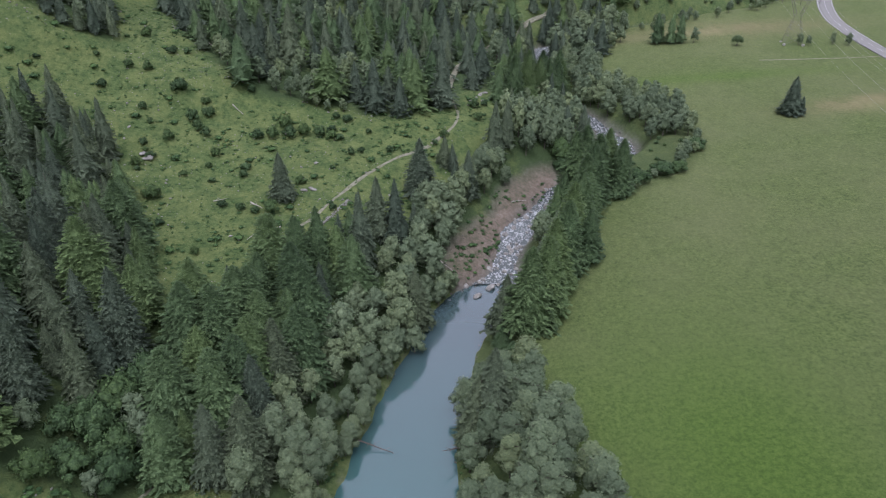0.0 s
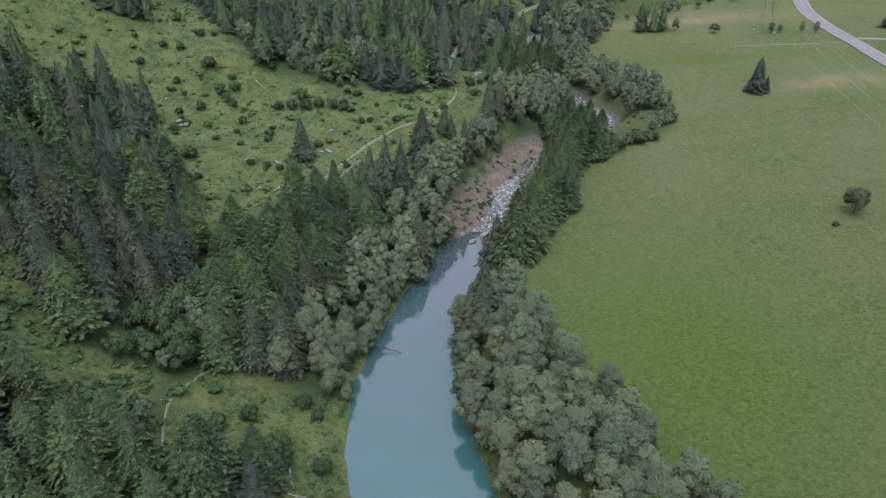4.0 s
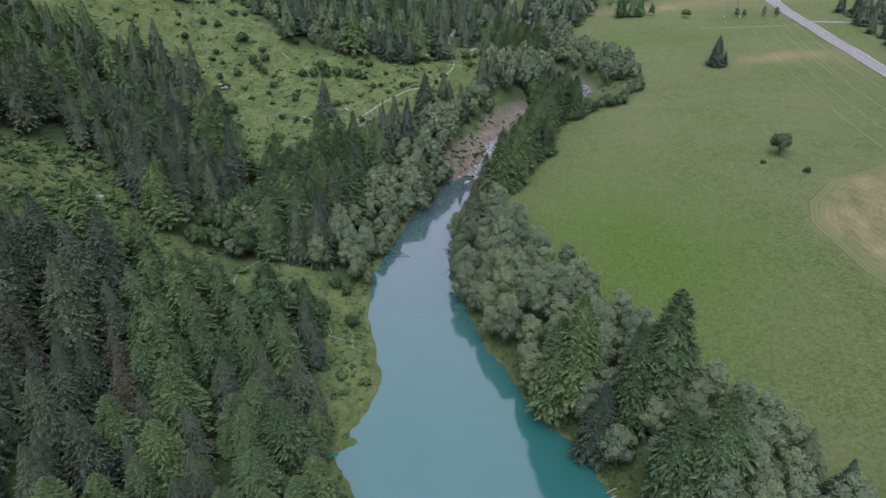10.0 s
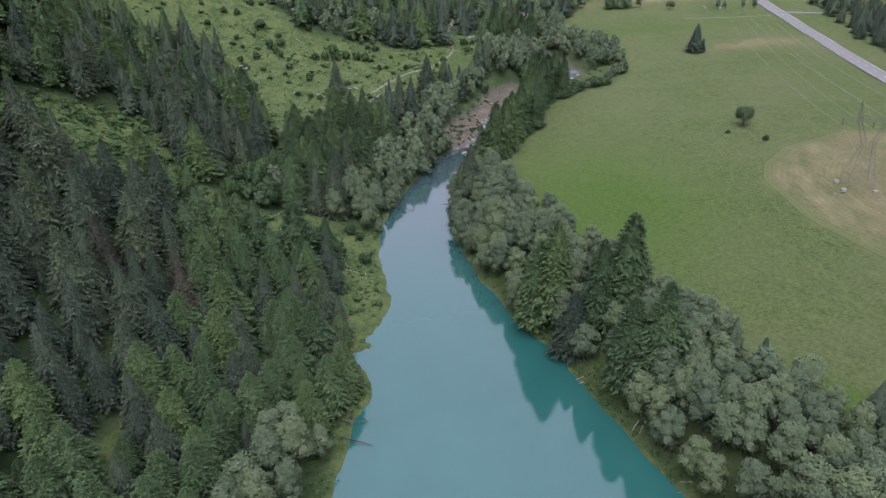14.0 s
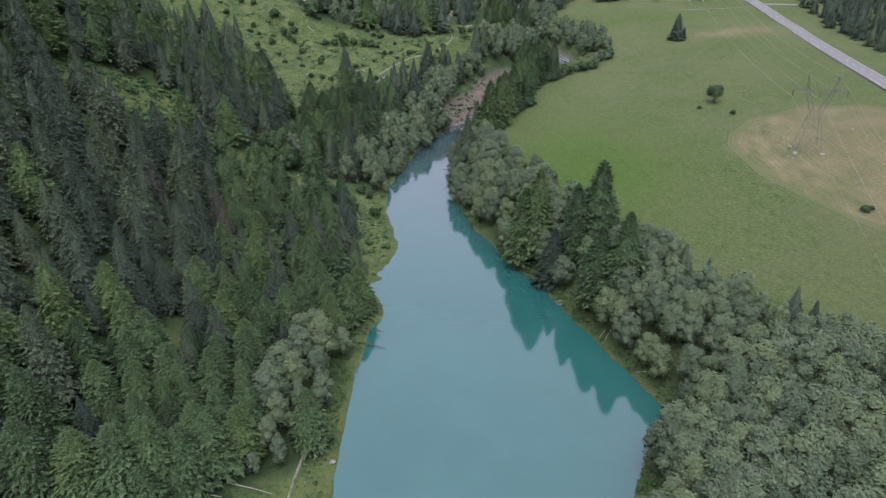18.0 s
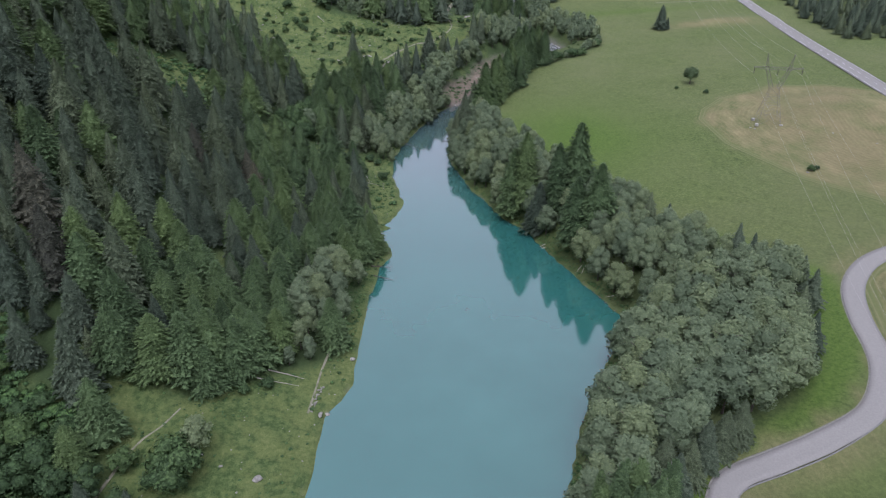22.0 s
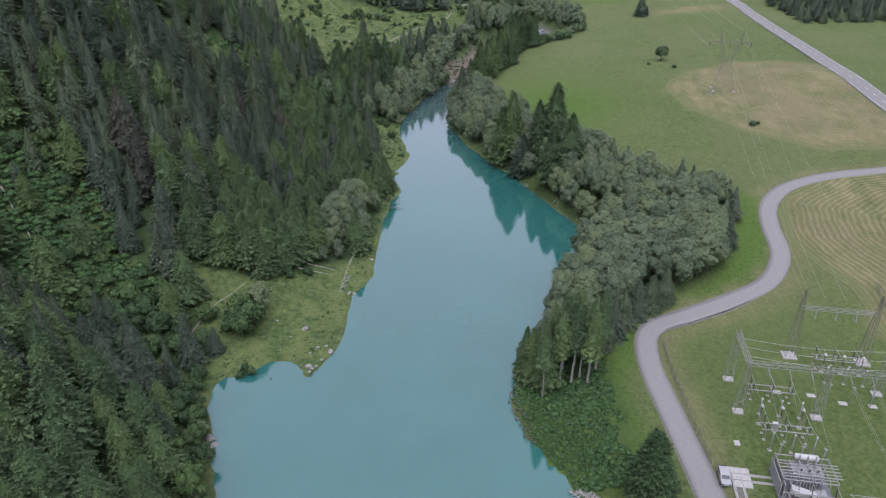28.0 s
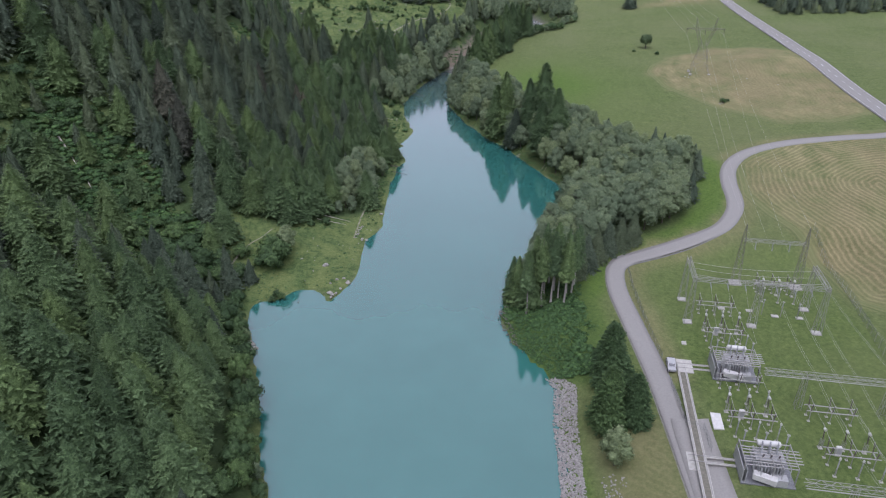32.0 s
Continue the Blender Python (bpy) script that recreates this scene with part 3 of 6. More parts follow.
    # inner needles, close to the stem
    rings, sides = (13, 11) if pairs > 2 else (10, 8)
    uu = (low + .02 + (.97 - low) * np.linspace(0, 1, rings))[:, None] + np.zeros((1, sides))
    aa = (2 * np.pi * np.arange(sides) / sides)[None] + np.zeros((rings, 1)) + (np.arange(rings) % 2)[:, None] * .3
    rr = skin(uu, aa) * (.68 if pairs > 2 else .64) * rng.uniform(.84, 1.12, uu.shape) * (1 + .1 * (-1) ** np.arange(rings))[:, None]
    core = np.stack([rr * np.cos(aa), rr * np.sin(aa), uu * h + rng.uniform(-.3, .1, uu.shape)], -1).reshape(-1, 3)
    cn = np.stack([np.cos(aa), np.sin(aa), np.full(aa.shape, .4)], -1).reshape(-1, 3)
    c0, cf = len(V), []
    for i in range(rings - 1):
        for j in range(sides):
            x, y = c0 + i * sides + j, c0 + i * sides + (j + 1) % sides
            cf += [(x, y, y + sides), (x, y + sides, x + sides)]
    return outward(np.concatenate([V, core]), np.concatenate([F, np.array(cf)]), np.concatenate([N, cn]))


G = (1 + 5 ** .5) / 2
ICO = np.array([(-1, G, 0), (1, G, 0), (-1, -G, 0), (1, -G, 0), (0, -1, G), (0, 1, G), (0, -1, -G), (0, 1, -G), (G, 0, -1), (G, 0, 1), (-G, 0, -1), (-G, 0, 1)]) / math.sqrt(1 + G * G)
ICO_F = np.array([(0, 11, 5), (0, 5, 1), (0, 1, 7), (0, 7, 10), (0, 10, 11), (1, 5, 9), (5, 11, 4), (11, 10, 2), (10, 7, 6), (7, 1, 8),
                  (3, 9, 4), (3, 4, 2), (3, 2, 6), (3, 6, 8), (3, 8, 9), (4, 9, 5), (2, 4, 11), (6, 2, 10), (8, 6, 7), (9, 8, 1)])


def leaf_arrays(h, r, clumps, seed, low=.2, size=.5, lobes=16):
    """A broad crown: small leaf clumps on the skins of uneven upright lobes that grow into one another."""
    rng = np.random.RandomState(seed)
    mid, half = h * (low + 1) / 2, h * (1 - low) / 2
    lc = []
    for i in range(lobes if lobes > 1 else 0):
        s = 1 - 1.7 * (i + .5) / lobes
        a = i * 2.4 + rng.uniform(-.5, .5)
        w = math.sqrt(max(1 - s * s, .02)) * (1.0 - .2 * s) * rng.uniform(.55, 1.1)
        q = r * rng.uniform(.3, .46)
        tall = rng.uniform(1.0, 1.6) if h > 6 else 1.0
        lc.append(((r - q * .8) * w * math.cos(a), (r - q * .8) * w * math.sin(a), mid + (half - q * tall * .75) * s, q, tall))
    lc.append((0, 0, mid, r * (.72 if lobes > 1 else 1.0), half / r * (1.05 if lobes > 1 else 1)))
    lc = np.array(lc)
    share = lc[:, 3] ** 2 * lc[:, 4]
    share[-1] *= .5 if lobes > 1 else 1
    pick = rng.choice(len(lc), clumps, p=share / share.sum())
    tall = lc[pick, 4][:, None] * np.array([0, 0, 1]) + np.array([1, 1, 0])
    n = rng.normal(size=(clumps, 3))
    heart = np.array([0, 0, mid])
    away = lc[pick, :3] - heart
    away /= np.linalg.norm(away, axis=1)[:, None] + .01
    n = n / np.linalg.norm(n, axis=1)[:, None] + away * .45 + np.array([0, 0, .25])
    n /= np.linalg.norm(n, axis=1)[:, None]
    c = lc[pick, :3] + n * (lc[pick, 3] * rng.uniform(.7, 1.12, clumps))[:, None] * tall
    face = n + rng.normal(size=(clumps, 3)) * .6 + np.array([0, 0, .35])
    face /= np.linalg.norm(face, axis=1)[:, None]
    t = np.cross(face, rng.normal(size=(clumps, 3)))
    t /= np.linalg.norm(t, axis=1)[:, None]
    b = np.cross(face, t)
    s = (size * rng.uniform(.5, 1.3, clumps))[:, None]
    V = np.stack([c - t * s * .7 - b * s * .6, c - t * s * .7 + b * s * .6, c + t * s - face * s * .3], 1).reshape(-1, 3)
    F = np.arange(clumps * 3).reshape(-1, 3)
    N = np.repeat(n * .6 + (c - heart) / r * .3 + np.array([0, 0, .4]) + rng.normal(size=(clumps, 3)) * .27, 3, 0)
    for x, y, z, q, tl in lc:
        F = np.concatenate([F, ICO_F + len(V)])
        V = np.concatenate([V, ICO * (q * .76 * rng.uniform(.85, 1.08, 12))[:, None] * np.array([1, 1, tl]) + np.array([x, y, z])])
        N = np.concatenate([N, ICO + (np.array([x, y, z]) - heart) / r * .5 + np.array([0, 0, .3])])
    return outward(V, F, N)


def limbs_arrays(h, r, n, seed, low=.3):
    rng = np.random.RandomState(seed)
    V, F, base = [], [], 0
    for i in range(n):
        a, z = i * 2.4 + rng.uniform(-.4, .4), h * rng.uniform(low, .75)
        p0 = np.array([0, 0, z])
        p1 = np.array([math.cos(a) * r * .65, math.sin(a) * r * .65, z + h * .16])
        w = .05 + .008 * h
        q = np.array([-math.sin(a), math.cos(a), 0]) * w
        up = np.array([0, 0, w])
        V += [p0 - q, p0 + q, p0 + up * 1.7, p1 - q * .3, p1 + q * .3, p1 + up * .5]
        F += [(base, base + 1, base + 4), (base, base + 4, base + 3), (base + 1, base + 2, base + 5), (base + 1, base + 5, base + 4), (base + 2, base, base + 3), (base + 2, base + 3, base + 5)]
        base += 6
    return np.array(V), np.array(F)


def tree_model(kind, seed, lod=1.0):
    """Arrays of trunk, limbs (or none) and crown of one tree of the kind, about 20 m high (bushes 2.6 m)."""
    rng = np.random.RandomState(seed + 77)
    slim = (6, 5) if lod > .6 else (4, 2)
    step, ring, pairs = (.46, 22, 4) if lod > 1.5 else (.62, 16, 4) if lod > .6 else (.9, 12, 2) if lod > .3 else (1.2, 10, 2) if lod > .1 else (2.0, 6, 1)
    wider = .8 if lod > 1.5 else 1.15 if lod > .6 else 1.4 if lod > .3 else 1.6 if lod > .1 else 2.6
    if kind == "larch":
        h, r = 20.0, rng.uniform(6.6, 7.6)
        return trunk_arrays(h * .97, .26, *slim, seed=seed), None, conifer_arrays(h, r, seed, .05, rng.uniform(.6, .76) if lod > 1.5 else rng.uniform(.66, .82), step, ring, pairs, .06, .1, .13 * wider, .15, .2)
    if kind == "spruce":
        h, r = 20.0, rng.uniform(5.2, 6.1)
        return trunk_arrays(h * .97, .28, *slim, seed=seed), None, conifer_arrays(h, r, seed, .03, rng.uniform(.76, .92), step * 1.15, int(ring * .85), pairs, -.04, .14, .13 * wider, .1, .3)
    if kind == "stone_pine":
        h, r = 14.0, rng.uniform(4.7, 5.1)
        return trunk_arrays(h * .95, .3, *slim, seed=seed), None, conifer_arrays(h, r, seed, .03, rng.uniform(.42, .5), step * .62, int(ring * 1.5), pairs, .1, .1, .1 * wider, .12, .15)
    if kind == "pine":
        h, r = 20.0, rng.uniform(2.9, 3.6)
        return trunk_arrays(h * .97, .26, 7, seed=seed), None, conifer_arrays(h, r, seed, .42, .55, step * .9, ring - 1, pairs, .2, .55, .3 * wider, .25, .4)
    if kind == "alder":
        h, r = 12.0, rng.uniform(3.0, 3.8)
        return trunk_arrays(h * .8, .17, 5, 4, rng.uniform(-.06, .06), seed), limbs_arrays(h, r, 6, seed), leaf_arrays(h, r, int(3000 * lod), seed, .08, .23 / lod ** .45, 13 if lod > .3 else 10)
    if kind == "broadleaf":
        h, r = 7.0, rng.uniform(3.7, 4.2)
        return trunk_arrays(h * .7, .28, 7, 5, .05, seed), limbs_arrays(h, r, 8, seed, .22), leaf_arrays(h, r, int(2600 * lod), seed, .3, .25 / lod ** .45, 12)
    h, r = 2.6, rng.uniform(1.5, 2.0)
    return trunk_arrays(h * .5, .06, 4, 2, 0, seed), None, leaf_arrays(h, r, int(850 * lod), seed, .02, .125 / lod ** .5, 9 if lod > .3 else 5)


def part(name, arrays, material, parent, label=""):
    me = arrays if isinstance(arrays, bpy.types.Mesh) else mesh_of(name, *arrays)
    if not me.materials:
        me.materials.append(material)
    ob = new(name, me)
    ob.parent = parent
    return tagged(ob, label) if label else ob


LABELS = {"larch": ("light green European larch with soft hanging boughs", "larch tree", "larches of the valley"),
          "spruce": ("dark green spruce with dense drooping boughs", "spruce tree", "spruces of the valley"),
          "pine": ("tall dark conifer with a bare pale lower trunk", "conifer tree", "tall conifers of the headland"),
          "stone_pine": ("dense rounded dark green conifer standing by the roadside", "conifer tree", "roadside conifers"),
          "alder": ("grey-green broadleaf alder with an uneven leafy crown", "alder tree", "alders along the water"),
          "broadleaf": ("rounded dark green broadleaf tree alone in the field", "broadleaf tree", "single trees in the field"),
          "bush": ("low green leafy bush growing in the grass", "bush", "bushes in the meadow")}
CROWNS = {"larch": M_LARCH, "stone_pine": M_BUSH, "pine": M_LARCH, "spruce": M_SPRUCE, "alder": M_ALDER, "broadleaf": M_FIELD, "bush": M_BUSH}
WOODS = {"larch": M_LARCH_S, "stone_pine": M_BUSH_S, "pine": M_SPRUCE_S, "spruce": M_SPRUCE_S, "alder": M_ALDER_S, "broadleaf": M_FIELD, "bush": M_BUSH_S}
SIZE = {"larch": 20.0, "stone_pine": 14.0, "pine": 20.0, "spruce": 20.0, "alder": 12.0, "broadleaf": 7.0, "bush": 2.6}
NAMES = {"larch": "larch_tree", "stone_pine": "conifer_tree", "pine": "conifer_tree", "spruce": "spruce_tree", "alder": "alder_tree", "broadleaf": "broadleaf_tree", "bush": "bush"}
models = {(k, s): tree_model(k, s * 13 + 5) for k in LABELS for s in range(5)}
tall_models = {(k, s): tree_model(k, s * 19 + 8, 1.9) for k in ("larch", "spruce") for s in range(5)}
meshes = {}
rough_models = {(k, s): tree_model(k, s * 17 + 3, .4) for k in LABELS for s in range(4)}
far_models = {(k, s): tree_model(k, s * 11 + 2, .16) for k in LABELS for s in range(4)}
bare_models = {(k, s): tree_model(k, s * 7 + 1, .07) for k in ("larch", "spruce") for s in range(4)}
tuft_models = [leaf_arrays(1.0, .9, 14, s + 9, .05, .42, 1) for s in range(4)]
herb_models = [leaf_arrays(1.0, .8, 46, s, .05, .2, 1) for s in range(4)]
chance = random.Random(4)
planted = []          # kind, x, y, high, wide factor
cells = {}


def free(x, y, gap):
    i, j = int(x // 8), int(y // 8)
    for a in (-1, 0, 1):
        for b in (-1, 0, 1):
            for px, py, pg in cells.get((i + a, j + b), ()):
                if (px - x) ** 2 + (py - y) ** 2 < ((gap + pg) / 2) ** 2:
                    return False
    return True


def plant(kind, x, y, high, wide=1.0, gap=2.0, force=True):
    if not force and not free(x, y, gap):
        return
    cells.setdefault((int(x // 8), int(y // 8)), []).append((x, y, gap))
    planted.append((kind, x, y, high, wide))


def grow(kind, x, y, high, wide, tilt=0.0, label=""):
    """One tree as a thing of its own: an empty with trunk, limbs and crown."""
    s = chance.randrange(5)
    big = kind in ("larch", "spruce") and (high >= 17.5 or (x > 20 and y < 40) or (x > -66 and -75 < y < 30 and high > 10))
    trunk, limbs, crown = (tall_models if big else models)[kind, s]
    top = tagged(new(NAMES[kind]), label or LABELS[kind][0], *LABELS[kind][1:])
    if (kind, s, big) not in meshes:
        meshes[kind, s, big] = [mesh_of(nm, *a) if a is not None else None for nm, a in (("trunk", trunk), ("branchwork", limbs), ("crown", crown))]
    tm, lm, cm = meshes[kind, s, big]
    if kind != "bush":
        part("trunk", tm, M_PALEBARK if kind == "pine" else M_BARK, top)
    if lm:
        part("branchwork", lm, M_BARK, top)
    part("crown", cm, CROWNS[kind], top)
    k = high / SIZE[kind]
    top.matrix_basis = pose(x, y, ground(x, y) - .1, tilt, 0, chance.uniform(0, 360))
    top.scale = (k * wide, k * wide, k)
    return top

# ---- where the trees stand ----
# tall single trees along the water and round the meadow: x, y, height
for x, y, h in [(41, 21, 26), (27, 29, 25), (23.5, 30, 22), (43.5, 1, 22), (38.5, 3, 20), (36, 20, 22), (20.5, 128, 20.4), (25, 133, 20.4), (27.5, 142, 20), (32, 150, 20.4), (35, 160, 20.4), (39.5, 170, 19), (42, 180, 20), (46, 188, 20), (43, 197, 20.4), (48.5, 194.5, 20.4), (53, 199, 20), (56, 195.5, 18), (47, 203, 20), (39, 155, 15),
                (30, 262, 18), (36, 268, 19), (42, 276, 19), (47, 284, 19), (52, 292, 19), (55, 300, 18), (38, 278, 20), (46, 296, 20), (31, 272, 19), (56, 313, 18)]:
    plant("larch", x, y, h, .92 if h < 20.5 else .82, 3.5)
for x, y, h in [(10, 101, 20), (7.5, 100, 16), (30, 18, 16), (16, 134, 16), (-16, 167, 17), (-4.5, 190, 18), (-42, 176, 14), (10, 196, 15), (3, 206, 10), (5.5, 205, 9), (-5, 142, 16), (138.5, 254, 7)]:
    plant("spruce", x, y, h, 1.2, 3)
for x, y, h in [(-43, 114, 20), (-41, 121, 20), (-36, 118, 18), (-31, 131, 20), (-28, 128, 19), (-36, 103, 20), (-33, 90, 19), (-31, 109, 20), (-33, 100, 19), (-39, 124, 18), (-35, 107, 21), (-20, 144, 17), (-24, 150, 14)]:
    plant("larch" if chance.random() < .6 else "spruce", x, y, h, 1.05, 3)
plant("broadleaf", 116, 141.5, 7.4, 1.0, 4)
plant("spruce", 135, 255, 14.5, 1.5, 4)
plant("broadleaf", 148, 344, 5.0, 1.0, 4)

# the grove with bare trunks on the point, and three rounded conifers beside the road
for x, y, h in [(23.4, -107.6, 19.5), (25.8, -107, 20.5), (27.8, -105.6, 19), (29, -107.6, 18.5), (30.2, -103.8, 19.5), (31.6, -103.2, 18), (32.8, -100, 18), (27.4, -101.4, 20), (24.6, -102.6, 21), (21.8, -104.2, 19)]:
    plant("pine", x, y, h, 1.0, 2.4)
for x, y, h in [(20.6, -106, 16), (18.2, -103.4, 14), (16.8, -100.6, 13)]:
    plant("larch", x, y, h, .8, 2.6)
for x, y, h in [(34.6, -95.5, 10), (37.5, -92.4, 11), (41, -88.6, 10), (44.6, -85.4, 10.5), (48.6, -82.6, 10), (53, -80, 9.5)]:
    plant("spruce", x, y, h, 1.25, 3)
for x, y, h in [(33.6, -138, 15), (30.2, -151, 14.6), (35.2, -151, 12)]:
    plant("stone_pine", x, y, h, .88, 3)

special = len(planted)


def near_road(x, y):
    return bool((abs(x - along([(266, 5.5), (284, 8), (303, 12.5), (325, 20), (345, 28), (364, 40), (379, 48), (392, 61), (400, 68)], y)) < 3.4) & (y > 255) & (y < 402))


def clear(x, y):
    return bool(inside(MEADOW, x, y) | inside(SHORE_MEADOW, x, y) | inside(HILL_CLEARING, x, y) | inside(HEADLAND, x, y) | inside(GLADE, x, y) | inside(LOG_GAP, x, y) | inside(SLIDE, x, y) | near_road(x, y))



# bushes and small trees in the open
for x, y, h in [(-76, 172, 4.5), (-44, 169, 3.6), (-48, 168, 2.2), (-52, 169, 2.2), (-58, 148, 2.2), (-65, 195, 3), (-55, 186, 2.4), (-26, 202, 2.6), (-23, 204, 2), (-14, 206, 2.4), (-80, 200, 3.5), (-82, 222, 4.5), (-55, 207, 3.4),
                (-51, 209, 4), (-46, 211, 4.2), (-42, 214, 4), (-37, 214, 4), (-33, 213, 3), (-48, 216, 4.6), (-94, 229, 3.2), (-28, 172, 2.2), (-61, 229, 3), (-73, 207, 3.6), (-70, 204, 3)]:
    plant("bush", x, y, h, 1.0, 2)
for x, y, h in [(-100, 229, 3), (-105, 218, 3), (-86, 196, 2.5), (-76, 212, 4), (-72, 216, 3.4), (-91, 212, 2.6), (-87, 206, 2), (14, 244, 3.6), (15, 233, 3), (18, 247, 2.5), (3, 220, 2.4), (0, 216, 2), (-55, 67, 3.4), (-45, 61, 3),
                (-43, 60, 3), (-41, 68, 3.4), (-33, 62, 4.2), (-30, 65, 4), (-28, 62, 3.4), (-21, 61, 3), (-42, 54, 2.6), (-60, 84, 4), (-62, 69, 2), (-36, 72, 3.2), (-27, 78, 3), (-24, 75, 2.6), (-66, 62, 2.5)]:
    plant("bush", x, y, h, 1.05, 2)
for x, y, h in [(-45.2, -79.5, 8), (-34, -52, 5), (-30, -49, 6), (29.4, -161, 9), (-5, 131, 8), (18, 208, 10), (14, 205, 10), (16, 211, 9), (20, 212, 9), (2, 187, 9), (-3, 185, 9), (-1, 177, 9), (-3, 173, 8), (8, 194, 10), (10, 197, 10), (5, 191, 9), (-5, 180, 8)]:
    plant("alder", x, y, h, 1.2, 2)
for x, y, h in [(108, 135, 1.6), (118, 126, 2.0), (119, 32, 2.2), (121.5, 33, 1.4), (-47.7, -84.7, 8.6), (-49.2, -86, 6.5), (-43.5, -99.2, 2.0), (-46, -99.8, 1.8), (-44.8, -98.4, 2.2), (-56, -91, 4), (-57, -84, 4.5), (-62, -88, 5), (-66, -90, 6), (-70, -86, 6), (-73, -92, 7), (-65, -96, 5), (-68, -80, 5), (-75, -82, 6), (-60, -95, 5), (-70, -98, 6), (-37, -60, 2.4), (-41, -63, 2.2)]:
    plant("bush", x, y, h, 1.1, 2)
for x, y, h in [(-52, -62, 15), (-48, -59, 15), (-44, -57, 13), (-57, -63, 14), (-47.5, -64, 11), (-41, -53, 13), (-52.8, -93.3, 7.5), (-84, 99, 12), (-90, 98, 11)]:
    plant("larch" if -70 < y < 0 else "spruce", x, y, h, 1.2, 3)
for x, y, h in [(112.5, 358, 16), (119.5, 357, 15), (124, 356.5, 15), (115, 360, 12)]:
    plant("larch", x, y, h, .85, 3)
for x, y, h in [(130.5, 354.5, 8), (176, 339, 6), (180, 338, 5), (191, 337, 6), (197, 334, 6)]:
    plant("alder", x, y, h, 1.1, 3)
for i in range(60):
    a, r = chance.uniform(0, 6.28), 6.5 * math.sqrt(chance.random())
    plant("alder", 35 + r * math.cos(a) * 2.0, 233 + r * math.sin(a), chance.uniform(10, 13.5), .85, 2.6, False)
for i in range(60):
    x, y = chance.uniform(-140, -98), chance.uniform(238, 262)
    if x < -106 - (y - 240) * .5:
        plant("spruce", x, y, chance.uniform(10, 16), 1.1, 4.0, False)

for i in range(150):
    x, y = chance.uniform(-130, 8), chance.uniform(150, 262)
    if inside(MEADOW, x, y) and ripple(x, y, 8, 6) > .1:
        plant("bush", x, y, chance.uniform(1.0, 2.6), chance.uniform(1.0, 1.5), 2.0, False)
for x, y, h in [(-60, 236, 9), (-54, 234, 8), (-66, 239, 10), (-49, 233, 7), (-40, 229, 5), (-44, 230, 5.5), (-36, 228, 4.5), (-72, 243, 9), (-31, 229, 5), (-76, 250, 8)]:
    plant("alder", x, y, h, 1.2, 2.5)
# a few spruces with dry brown needles
dry_crown = mesh_of("crown", *models["spruce", 1][2])
dry_trunk = mesh_of("trunk", *models["spruce", 1][0])
for x, y, high in [(-55, 16, 14), (-80, -50, 18), (-89, -36, 19), (-72, 19, 17), (-59, 24, 13)]:
    top = tagged(new("spruce_tree"), "spruce with dry reddish-brown needles on the slope", "spruce tree", "dry spruces of the slope")
    part("trunk", dry_trunk, M_BARK, top)
    part("crown", dry_crown, M_DEAD, top)
    top.matrix_basis = pose(x, y, ground(x, y) - .1, 0, 0, x * 7)
    top.scale = (high / 17, high / 17, high / 20)
    cells.setdefault((int(x // 8), int(y // 8)), []).append((x, y, 5))

